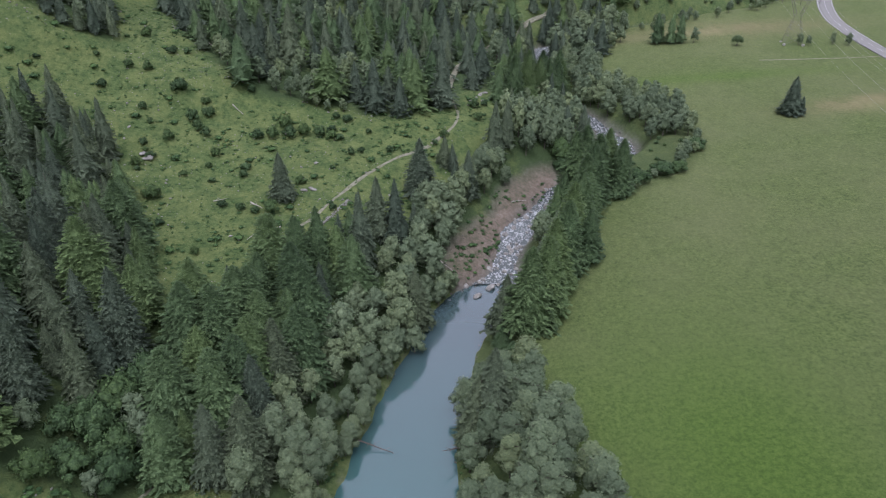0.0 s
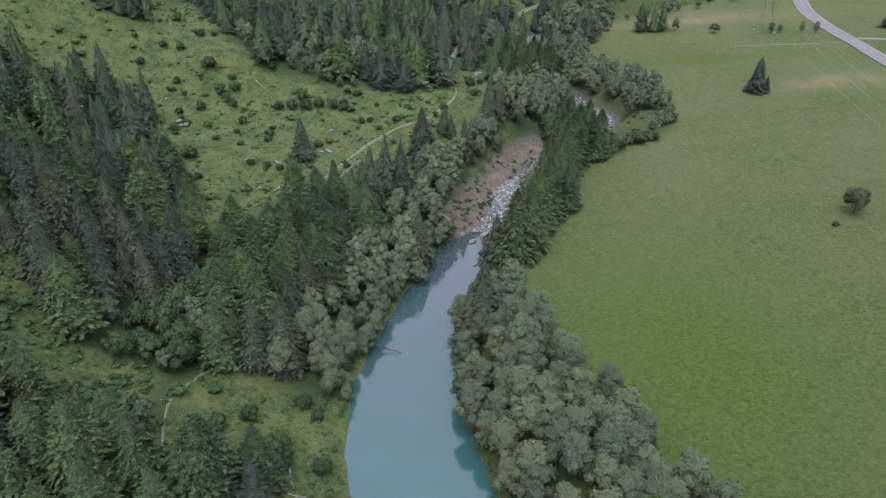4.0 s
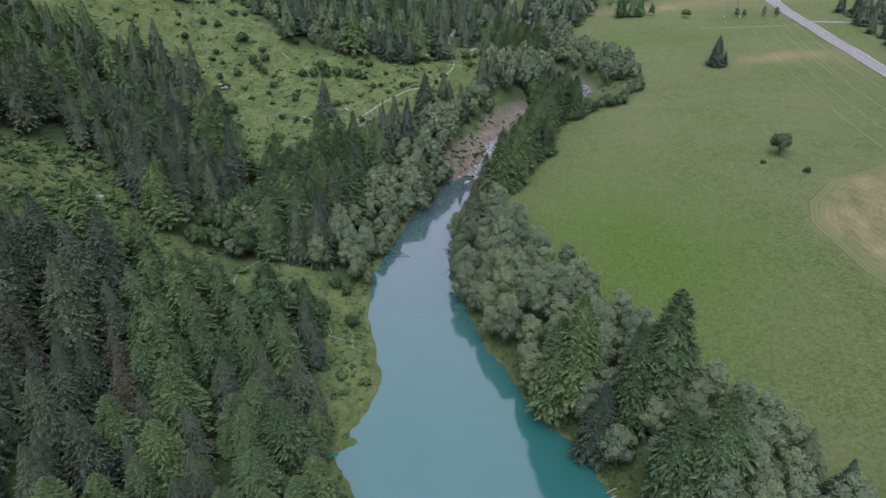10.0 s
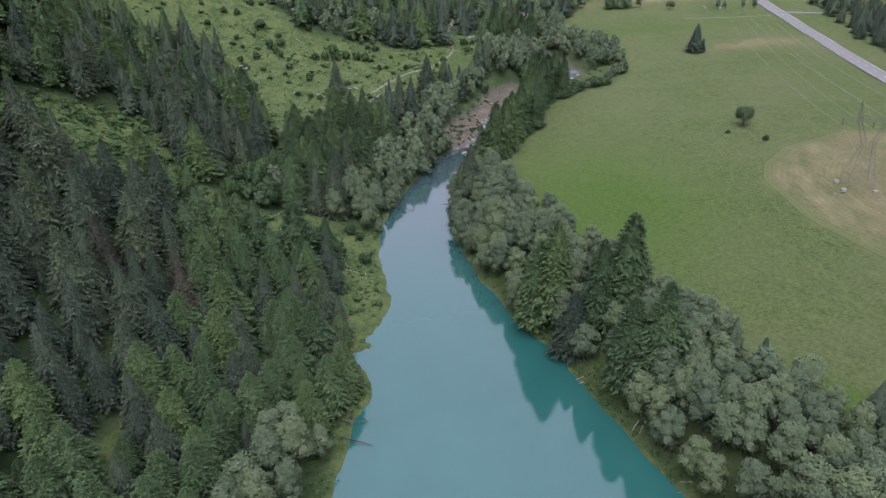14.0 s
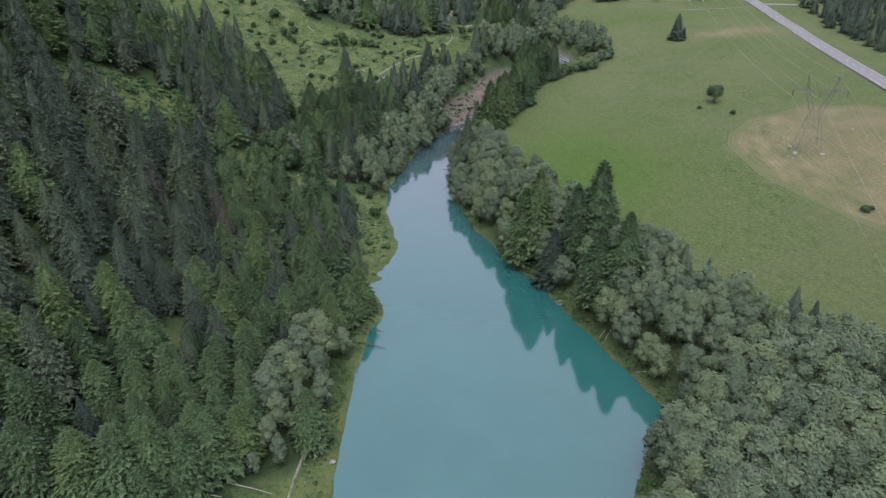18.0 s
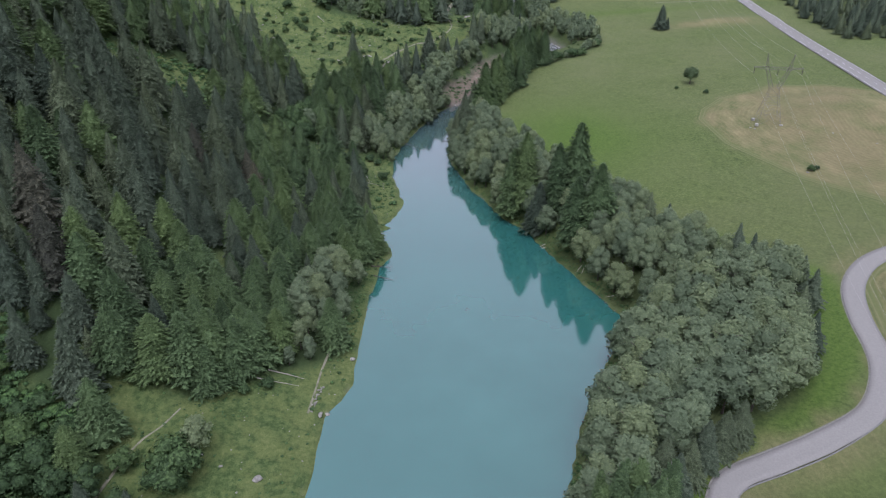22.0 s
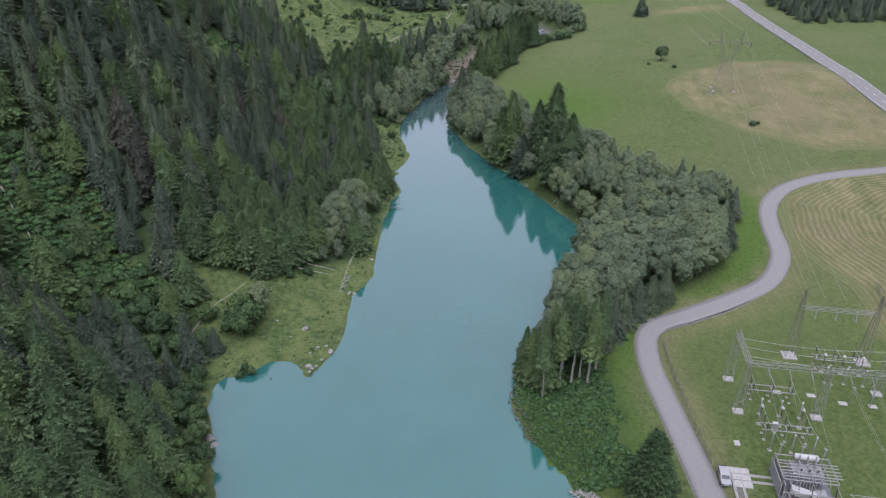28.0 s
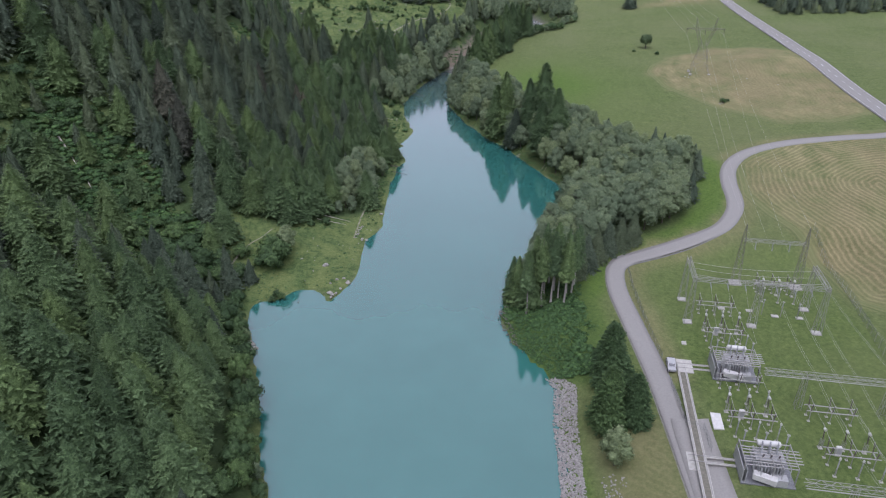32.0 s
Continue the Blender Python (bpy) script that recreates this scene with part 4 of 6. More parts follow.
# the wooded slope: the large trees first, then the smaller ones between
for tall in (True, False):
    for y in np.arange(-214, 345, 3.6):
        for x in np.arange(-185, 70, 3.6):
            px, py = x + chance.uniform(-1.9, 1.9), y + chance.uniform(-1.9, 1.9)
            left, right = banks(py)
            d = left - px
            if d < (1.2 if py > 84 or py < -104 else 3) or clear(px, py) or px < -(.6 * (py + 254) + 52) or (py > 235 and chance.random() < .25):
                continue
            if px > 56 and 205 < py < 268:
                continue
            patch = float(ripple(px, py, 13, 3))
            if py > 100 and px > -22 and py < 235:
                kind = "alder" if d < 22 or patch > .3 else "spruce"
                if py > 160 and chance.random() < .25:
                    continue
                if px > 42 and py > 200:
                    kind = "tree_bush"
            elif py > 225:
                kind = "alder" if patch > .35 else "spruce" if chance.random() < .6 else "larch"
            elif inside(THICKET, px, py):
                kind = "bush" if chance.random() < .9 else ("larch" if chance.random() < .5 else "spruce")
            elif py < -100:
                kind = "tree_bush" if d < 7 else ("larch" if patch + chance.uniform(-.7, .7) > -.25 else "spruce")
            elif d < 9 and py > 80:
                kind = "alder"
            elif d < 16 and (py > 60 or -62 < py < -10):
                kind = "alder" if patch > (-.35 if py > 0 else .0) else "larch"
            elif 62 < py < 112 and -70 < px < -48:
                kind = ("tree_bush" if chance.random() < .6 else "alder") if patch > -.5 else "spruce"
            else:
                kind = "larch" if patch + chance.uniform(-.6, .6) > (-.15 if d < 38 or py > 60 else .5) else "spruce"
            if kind in ("bush", "alder", "tree_bush"):
                if tall:
                    continue
                if kind == "tree_bush":
                    plant("bush", px, py, chance.uniform(5, 9) if py > 0 else chance.uniform(3, 6.5), chance.uniform(.8, 1.0), 3.6 if py > 0 else 2.6, False)
                    continue
                if kind == "bush":
                    plant(kind, px, py, chance.uniform(1.6, 4.0), chance.uniform(1.0, 1.4), 2.0, False)
                else:
                    plant(kind, px, py, chance.uniform(6, 11) * (1.15 if d < 20 else .85), chance.uniform(1.0, 1.3), 4.0, False)
            elif tall:
                if py > 225:
                    low, top = 10, 19
                elif py < -100:
                    low, top = (12.5, 18) if d > 10 else (10, 14)
                elif py < 0:
                    low, top = (10.5, 15) if px > -64 else (13, 19)
                elif py < 46:
                    low, top = (16, 23) if px < -64 else (11, 16)
                else:
                    low, top = 14, 21
                if d > (10 if py > 46 or py < -104 else 5) and chance.random() < .6:
                    big = chance.uniform(low, top)
                    plant(kind, px, py, big, chance.uniform(.94, 1.12) * (1.35 if py > 225 else 1), 8.2 if py > 225 else .35 * big + .4, False)
            elif py > 225 or chance.random() < .7:
                plant(kind, px, py, chance.uniform(7, 12) if py < 225 else chance.uniform(11, 16), chance.uniform(.95, 1.15), 3.0 if py < 225 else 6.4, False)
# alders leaning over the water at the head of the lake
for y in np.arange(82, 160, 2.2):
    left = float(banks(y)[0])
    plant("alder", left - chance.uniform(.6, 1.8), y + chance.uniform(-.6, .6), chance.uniform(4.5, 7.5), 1.2, 2.0, False)
# low alders and shrubs along the steep southern shore
for y in np.arange(-205, -104, 1.7):
    left = float(banks(y)[0])
    plant("alder" if chance.random() < .5 else "bush", left - chance.uniform(1.2, 4.0), y + chance.uniform(-.5, .5), chance.uniform(2.4, 4.6), 1.15, 1.8, False)
for x, y, h in [(-48, -158, 12), (-45, -163, 11), (-44.5, -168.5, 12), (-47, -174, 13), (-48.5, -146, 11), (-50, -152, 13), (-52, -165, 15), (-43, -176, 9)]:
    plant("larch", x, y, h, .95, 3.0)
# the belt between lake and field
for y in np.arange(-112, 260, 3.4):
    for x in np.arange(5, 100, 3.4):
        px, py = x + chance.uniform(-1.5, 1.5), y + chance.uniform(-1.5, 1.5)
        right, edge = banks(py)[1], along(FIELD_EDGE, py)
        if px < right + 3.2 - 2.2 * (20 < py < 118) + 1.5 * (py > 124) or px > edge - 1.0 or 118 < py < 126:
            continue
        if py < -95:
            plant("pine" if px > right + 5.5 else ("larch" if chance.random() < .7 else "spruce"), px, py, chance.uniform(15, 18.5) if px > right + 5.5 else chance.uniform(9, 14), .95, 2.7, False)
        elif py < 6 and edge - px < 4.5 and (py < -40 or chance.random() < .75):
            plant("spruce" if chance.random() < .7 else "alder", px, py, chance.uniform(9, 11), 1.35, 4.0, False)
        elif py < 112:
            plant("alder", px, py, chance.uniform(8.5, 11) * (1.25 if py < -35 else 1), chance.uniform(1.15, 1.4), 3.6, False)
        elif py < 198 and px < 52:
            plant("larch" if chance.random() < .5 else "alder", px, py, chance.uniform(6, 10), 1.3, 5.5, False)
        elif py < 240:
            # a low hedge along the field, open bank towards the river
            if edge - px < 6.5:
                plant("bush" if chance.random() < .4 else "alder", px, py, chance.uniform(3.4, 5.4), 1.4, 2.0, False)
            elif px > right + 4 and chance.random() < .25:
                plant("bush", px, py, chance.uniform(.8, 1.6), 1.3, 2.4, False)
        else:
            plant("alder" if chance.random() < .85 else "spruce", px, py, chance.uniform(6, 9.5), 1.25, 3.0, False)
# far woods upstream and beyond the highway
for y in np.arange(262, 560, 5.0):
    for x in np.arange(56, 340, 5.0):
        px, py = x + chance.uniform(-2.2, 2.2), y + chance.uniform(-2.2, 2.2)
        left, right = banks(py)
        edge = along(FIELD_EDGE, py) if py < 430 else 95
        if left - 2 < px < right + 2:
            continue
        if px < edge and px > right:
            plant("alder" if py < 340 or chance.random() < .4 else "spruce", px, py, chance.uniform(7, 11) if py < 340 else chance.uniform(9, 18), 1.25, 3.4, False)
        elif py > 455 and float(ripple(px, py, 21, 4)) > -.1:
            plant("spruce" if chance.random() < .7 else "alder", px, py, chance.uniform(8, 17), 1.1, 4.5, False)
for y in np.arange(345, 445, 4.0):
    for x in np.arange(-110, 112, 4.0):
        px, py = x + chance.uniform(-1.8, 1.8), y + chance.uniform(-1.8, 1.8)
        left, right = banks(py)
        if left - 2 < px < right + 2 or near_road(px, py) or math.hypot(px - 73, py - 405) < 8 or math.hypot(px - 44, (py - 386) * 1.4) < 11 or px > along([(345, 80), (365, 97), (380, 104), (445, 106)], py):
            continue
        kind = "alder" if ripple(px, py, 11, 3) > .5 else "spruce" if chance.random() < .75 else "larch"
        plant(kind, px, py, chance.uniform(11, 18) if kind != "alder" else chance.uniform(7, 10), chance.uniform(1.2, 1.45), 7.2, False)
for i in range(60):
    x = chance.uniform(112, 235)
    y = along([(112, 399), (130, 406), (175, 418), (215, 440), (235, 470)], x) + chance.choice((-1, 1)) * chance.uniform(8, 15)
    plant("alder", x, y, chance.uniform(3.5, 7), 1.3, 3.4, False)
for y in np.arange(205, 345, 5.5):
    for x in np.arange(214, 320, 5.5):
        px, py = x + chance.uniform(-2.4, 2.4), y + chance.uniform(-2.4, 2.4)
        if px > 222 + .12 * (py - 230) + 5 * float(ripple(px, py, 9, 2)):
            plant("spruce", px, py, chance.uniform(9, 16), 1.45, 7.5, False)

# the same woods going on outside the drone's view
beyond = len(planted)
for y in np.arange(-300, 345, 6.5):
    for x in np.arange(-215, -28, 6.5):
        px, py = x + chance.uniform(-2.6, 2.6), y + chance.uniform(-2.6, 2.6)
        if px < banks(py)[0] - 5 and not clear(px, py):
            plant("larch" if ripple(px, py, 13, 3) + chance.uniform(-.6, .6) > 0 else "spruce", px, py, chance.uniform(12, 19), 1.25, 7.0, False)

# what the drone passes nearest stands as single trees, the rest is woodland
MOST = {"larch": 300, "stone_pine": 9, "spruce": 270, "alder": 240, "broadleaf": 9, "bush": 295, "pine": 99}
single = {k: [] for k in LABELS}
order = sorted(range(beyond), key=lambda i: -1 if i < special else (planted[i][1] - (34 if planted[i][0] == "alder" else -36)) ** 2 + (max(-105 - planted[i][2], 0, planted[i][2] - 60) * 1.0) ** 2 + (0 if -105 < planted[i][2] < 200 else 3000))
chosen = set()
for i in order:
    k = planted[i][0]
    if len(single[k]) < MOST[k]:
        single[k].append(i)
        chosen.add(i)
for k in single:
    for i in single[k]:
        grow(*planted[i], chance.uniform(-2, 2))


def woodland(kind, ids, name, label):
    """Many trees joined into one mesh."""
    for pick, mats, suffix in ((2, WOODS[kind], ""), (0, M_BARK, "_trunks")):
        V, F, L, T, base = [], [], [], [], 0
        for i in ids:
            _, x, y, high, wide = planted[i]
            v, f, *n = (bare_models if i >= beyond and pick == 2 and y > -150 else far_models if y > 215 or x > 205 or (high < 12 and kind in ("larch", "spruce")) else rough_models)[kind, chance.randrange(4)][pick]
            k, a = high / SIZE[kind], chance.uniform(0, 6.28)
            c, s = math.cos(a) * k * wide, math.sin(a) * k * wide
            V.append(np.stack([v[:, 0] * c - v[:, 1] * s + x, v[:, 0] * s + v[:, 1] * c + y, v[:, 2] * k + ground(x, y) - .1], -1))
            if n:
                n, c, s = n[0], c / k / wide, s / k / wide
                L.append(np.stack([n[:, 0] * c - n[:, 1] * s, n[:, 0] * s + n[:, 1] * c, n[:, 2]], -1))
            F.append(f + base)
            T.append(np.full(len(v), (x * 7.31 + y * 3.77) % 1.0))
            base += len(v)
        if not V:
            return
        me = mesh_of(name + suffix, np.concatenate(V), np.concatenate(F), np.concatenate(L) if L else None)
        me.materials.append(mats)
        if pick == 2:
            me.attributes.new("tone", "FLOAT", "POINT").data.foreach_set("value", np.concatenate(T).astype(np.float32))
            top = tagged(new(name), label, "woodland", kind="stuff")
            ob = new("crowns", me)
        else:
            ob = new("trunks", me)
        ob.parent = top
        tagged(ob, kind="stuff")


for k in ("larch", "spruce", "alder", "bush"):
    woodland(k, [i for i in range(len(planted)) if planted[i][0] == k and i not in chosen], k + "_wood", {"larch": "light green larch wood on the valley slope", "spruce": "dark spruce forest covering the slopes", "alder": "grey-green alder thicket of the valley", "bush": "dense green shrub thicket on the slope"}[k])

# ---- small mesh tools ----
class Shape:
    """Collects tubes, boxes and lathed bodies into one mesh."""

    def __init__(self):
        self.v, self.f = [], []

    def add(self, verts, faces):
        n = len(self.v)
        self.v += [tuple(p) for p in verts]
        self.f += [tuple(i + n for i in f) for f in faces]
        return self

    def tube(self, a, b, r, sides=5, r2=None):
        a, b = Vector(a), Vector(b)
        d = (b - a).normalized()
        s = d.orthogonal().normalized()
        t = d.cross(s)
        r2 = r if r2 is None else r2
        ring = [s * math.cos(2 * math.pi * k / sides) + t * math.sin(2 * math.pi * k / sides) for k in range(sides)]
        v = [a + q * r for q in ring] + [b + q * r2 for q in ring]
        f = [(k, (k + 1) % sides, (k + 1) % sides + sides, k + sides) for k in range(sides)]
        return self.add(v, f + [tuple(range(sides))[::-1], tuple(range(sides, 2 * sides))])

    def path(self, pts, r, sides=5):
        """One bent tube through all the points."""
        pts = [Vector(p) for p in pts]
        v, n = [], len(pts)
        for i, p in enumerate(pts):
            d = (pts[min(i + 1, n - 1)] - pts[max(i - 1, 0)]).normalized()
            s = d.cross(Vector((0, 0, 1)) if abs(d.z) < .9 else Vector((1, 0, 0))).normalized()
            t = d.cross(s)
            v += [p + (s * math.cos(2 * math.pi * k / sides) + t * math.sin(2 * math.pi * k / sides)) * r for k in range(sides)]
        f = [(i * sides + k, i * sides + (k + 1) % sides, (i + 1) * sides + (k + 1) % sides, (i + 1) * sides + k) for i in range(n - 1) for k in range(sides)]
        return self.add(v, f + [tuple(range(sides))[::-1], tuple(range((n - 1) * sides, n * sides))])

    def box(self, c, size, bevel=0.0, turn=0.0):
        x, y, z = (q / 2 for q in size)
        b = min(bevel, x * .9, y * .9, z * .9)
        cs, sn = math.cos(turn), math.sin(turn)
        v = []
        rings = [(-z, b), (-z + b, 0), (z - b, 0), (z, b)] if b else [(-z, 0), (z, 0)]
        for h, i in rings:
            for px, py in ((-x + i, -y), (x - i, -y), (x, -y + i), (x, y - i), (x - i, y), (-x + i, y), (-x, y - i), (-x, -y + i)) if b else ((-x, -y), (x, -y), (x, y), (-x, y)):
                v.append((c[0] + px * cs - py * sn, c[1] + px * sn + py * cs, c[2] + h))
        k = 8 if b else 4
        f = [(i * k + j, i * k + (j + 1) % k, (i + 1) * k + (j + 1) % k, (i + 1) * k + j) for i in range(len(rings) - 1) for j in range(k)]
        return self.add(v, f + [tuple(range(k))[::-1], tuple(range(len(rings) * k - k, len(rings) * k))])

    def lathe(self, a, b, profile, sides=8):
        """profile: (share of the way from a to b, radius)."""
        a, b = Vector(a), Vector(b)
        d = b - a
        s = d.normalized().orthogonal().normalized()
        t = d.normalized().cross(s)
        v = [a + d * u + (s * math.cos(2 * math.pi * k / sides) + t * math.sin(2 * math.pi * k / sides)) * r for u, r in profile for k in range(sides)]
        n = len(profile)
        f = [(i * sides + k, i * sides + (k + 1) % sides, (i + 1) * sides + (k + 1) % sides, (i + 1) * sides + k) for i in range(n - 1) for k in range(sides)]
        return self.add(v, f + [tuple(range(sides))[::-1], tuple(range((n - 1) * sides, n * sides))])

    def insulator(self, a, b, r=.11, sheds=7):
        prof = [(0, r * .6)]
        for i in range(sheds):
            u = (i + .5) / sheds
            prof += [(u - .35 / sheds, r * .55), (u, r), (u + .2 / sheds, r * .6)]
        return self.lathe(a, b, prof + [(1, r * .6)], 7)

    def lattice(self, a, b, wide, high=None, bays=8, r=.05, end=None, rd=None):
        """A four-chord lattice beam or mast from a to b; end: its width at b."""
        a, b = Vector(a), Vector(b)
        d = (b - a).normalized()
        up = Vector((0, 0, 1)) if abs(d.z) < .8 else Vector((0, 1, 0))
        s = d.cross(up).normalized()
        t = s.cross(d).normalized()
        high = wide if high is None else high
        end = 1.0 if end is None else end / wide
        rd = rd or r * .6
        corner = [(-1, -1), (1, -1), (1, 1), (-1, 1)]

        def at(u, k):
            q = 1 + (end - 1) * u
            return a + (b - a) * u + s * corner[k % 4][0] * wide / 2 * q + t * corner[k % 4][1] * high / 2 * q

        for k in range(4):
            self.tube(at(0, k), at(1, k), r, 4)
            for i in range(bays):
                u0, u1 = i / bays, (i + 1) / bays
                p, q = (at(u0, k), at(u1, k + 1)) if (i + k) % 2 else (at(u0, k + 1), at(u1, k))
                self.tube(p, q, rd, 3)
        return self

    def mesh(self, name, smooth=False):
        me = bpy.data.meshes.new(name)
        me.from_pydata([tuple(p) for p in self.v], [], self.f)
        if smooth:
            me.polygons.foreach_set("use_smooth", np.ones(len(me.polygons), bool))
        me.update()
        return me


def piece(name, shape, material, parent, label="", smooth=False):
    return part(name, shape.mesh(name, smooth), material, parent, label)


def thing(name, label, category, group="", at=None, turn=0.0):
    ob = tagged(new(name), label, category, group)
    if at is not None:
        ob.matrix_basis = pose(at[0], at[1], at[2] if len(at) > 2 else ground(at[0], at[1]), 0, 0, turn)
    return ob


def rock_arrays(seed, flat=.65, fine=2):
    """A knobbly boulder about 1 m across."""
    bm = bmesh.new()
    bmesh.ops.create_icosphere(bm, subdivisions=fine, radius=.5)
    rng = random.Random(seed)
    off = Vector((rng.uniform(0, 50), rng.uniform(0, 50), rng.uniform(0, 50)))
    cuts = [Vector((rng.gauss(0, 1), rng.gauss(0, 1), rng.gauss(0, .8))).normalized() for _ in range(6)]
    for v in bm.verts:
        p = v.co.copy()
        for c in cuts:
            e = p.dot(c) - .3
            if e > 0:
                p -= c * e * .95
        p *= 1 + .34 * noise.noise(p * 2.6 + off) + .16 * noise.noise(p * 7 + off)
        v.co = (p.x, p.y * .85, p.z * flat)
    v = np.array([q.co for q in bm.verts])
    f = np.array([[q.index for q in t.verts] for t in bm.faces])
    bm.free()
    return v, f


rock_models = [rock_arrays(i + 20, .65, 1) for i in range(8)]
rock_meshes = []
for v, f in [rock_arrays(i) for i in range(6)]:
    rock_meshes.append(mesh_of("boulder", v, f))
    rock_meshes[-1].materials.append(M_ROCK)


def boulder(x, y, size, label="pale grey boulder lying in the grass", group="boulders", flat=.75, z=None, sink=.18):
    ob = tagged(new("boulder", chance.choice(rock_meshes)), label, "boulder", group)
    ob.matrix_basis = pose(x, y, (ground(x, y) if z is None else z) + size * (.3 * flat - sink), chance.uniform(-12, 12), chance.uniform(-12, 12), chance.uniform(0, 360))
    ob.scale = (size * chance.uniform(.85, 1.25), size * chance.uniform(.8, 1.1), size * flat)
    return ob


def rubble(name, spots, material, label, category):
    """Many stones in one mesh; spots: x, y, z, size."""
    V, F, base = [], [], 0
    for x, y, z, s in spots:
        v, f = rock_models[chance.randrange(8)]
        a = chance.uniform(0, 6.28)
        k = np.array([s * chance.uniform(.8, 1.3), s * chance.uniform(.7, 1.1), s * chance.uniform(.7, 1.2)])
        w = v * k
        V.append(np.stack([w[:, 0] * math.cos(a) - w[:, 1] * math.sin(a) + x, w[:, 0] * math.sin(a) + w[:, 1] * math.cos(a) + y, w[:, 2] + z + s * .12], -1))
        F.append(f + base)
        base += len(v)
    me = mesh_of(name, np.concatenate(V), np.concatenate(F))
    me.materials.append(material)
    return tagged(new(name, me), label, category, kind="stuff")



# ---- the substation beside the lake ----
M_STEEL = plain("galvanised_steel", (.265, .26, .245), (.405, .398, .372), 3.0, .55, .45, .1)
M_DARKSTEEL = plain("weathered_lattice_steel", (.17, .16, .14), (.28, .268, .24), 3.0, .6, .5, .1)
M_CERAMIC = plain("brown_porcelain", (.03, .02, .018), (.07, .05, .045), 4.0, .3, 0, .05)
M_POLYMER = plain("grey_insulator", (.2, .205, .21), (.33, .335, .34), 4.0, .5, 0, .05)
M_PAINT = plain("grey_tank_paint", (.31, .312, .305), (.42, .42, .412), 2.0, .45, 0, .1)
M_WHITEBOX = plain("white_housing", (.45, .445, .42), (.61, .6, .565), 2.0, .5, 0, .05)
M_CONCRETE = plain("pale_concrete", (.31, .3, .268), (.47, .455, .405), 2.0, .9, 0, .2)
M_GRATING = plain("steel_grating", (.13, .135, .14), (.25, .255, .26), 6.0, .7, .2, .4)
M_WIRE = plain("aluminium_wire", (.34, .335, .3), (.46, .455, .41), 2.0, .5, .5, 0)
M_GLASS_DARK = plain("dark_window", (.012, .014, .018), (.03, .034, .04), 2.0, .12, 0, 0)
M_RUBBER = plain("tyre_rubber", (.012, .012, .012), (.03, .03, .03), 4.0, .9, 0, .1)
M_FENCE = plain("fence_mesh", (.1, .13, .11), (.18, .2, .18), 3.0, .7, .2, 0)
YARD, YARD_TURN = (56.5, -118.0), -10.7
YC, YS = math.cos(radians(YARD_TURN)), math.sin(radians(YARD_TURN))


def yard(lx, ly):
    return YARD[0] + lx * YC - ly * YS, YARD[1] + lx * YS + ly * YC


def in_yard(name, label, category, lx, ly, group="", turn=0.0):
    x, y = yard(lx, ly)
    return thing(name, label, category, group, (x, y, ground(x, y)), YARD_TURN + turn)


def sag(a, b, dip, n=10):
    a, b = Vector(a), Vector(b)
    return [a.lerp(b, i / n) - Vector((0, 0, dip * 4 * (i / n) * (1 - i / n))) for i in range(n + 1)]


def cable(name, spans, label, category="power line", r=.035, group=""):
    """A bundle of wires; spans: end, end, dip."""
    top = tagged(new(name), label, category, group)
    for a, b, dip in spans:
        piece("wire", Shape().path(sag(a, b, dip), r, 4), M_WIRE, top)
    return top


# tall line portal behind the yard
por = in_yard("line_portal", "tall dark lattice portal with hanging insulators", "line portal", 22, 21)
for lx in (-7.4, 7.4):
    piece("mast", Shape().lattice((lx, 0, -.2), (lx, 0, 13.2), 1.9, 1.9, 10, .06, .75, .035).lattice((lx, 0, 13.2), (lx, 0, 17), .75, .75, 3, .05, .12, .03), M_DARKSTEEL, por)
    piece("footing", Shape().box((lx, 0, .05), (2.9, 2.9, .5), .08), M_CONCRETE, por, "pale concrete footing")
piece("crossbeam", Shape().lattice((-7.4, 0, 12.6), (7.4, 0, 12.6), .7, .7, 12, .045, None, .028), M_STEEL, por)
for lx in (-4.4, -.4, 3.6):
    piece("insulator", Shape().insulator((lx, 0, 12.3), (lx, -.4, 10.2), .16, 9), M_POLYMER, por, "grey hanging insulator string")

# main gantry: four corner masts, front beam, side beams
gan = in_yard("busbar_gantry", "galvanised lattice gantry spanning the grassy yard", "gantry", 0, 0)
for lx, ly in ((0, 0), (28.6, 0), (0, 10.2), (28.6, 10.2), (14.5, .6)):
    piece("mast", Shape().lattice((lx, ly, -.2), (lx, ly, 12 if ly != .6 else 11.4), 1.7, 1.7, 9, .055, .7, .03), M_STEEL, gan)
    piece("footing", Shape().box((lx, ly, .08), (2.0, 1.7, .36), .06), M_CONCRETE, gan, "pale concrete footing")
piece("front_beam", Shape().lattice((-.4, 0, 11.8), (29, 0, 11.8), .8, .8, 24, .05, None, .028), M_STEEL, gan)
for lx in (0, 28.6):
    piece("side_beam", Shape().lattice((lx, -.4, 11.8), (lx, 10.6, 11.8), .8, .8, 9, .05, None, .028), M_STEEL, gan)
for lx in (3.3, 7.0, 10.8, 17.5, 21.2, 24.8):
    piece("insulator", Shape().insulator((lx, -.4, 11.5), (lx, -2.2, 10.9), .14, 9), M_POLYMER, gan, "grey strain insulator")
yz = ground(*yard(10, 0))


def yw(lx, ly, z):
    x, y = yard(lx, ly)
    return x, y, yz + z


cable("cross_busbar", [(yw(.3, ly, 11.6), yw(28.3, ly, 11.6), .9) for ly in (2.6, 5.6, 8.6)], "three slack bare wires between gantry beams", "busbar")

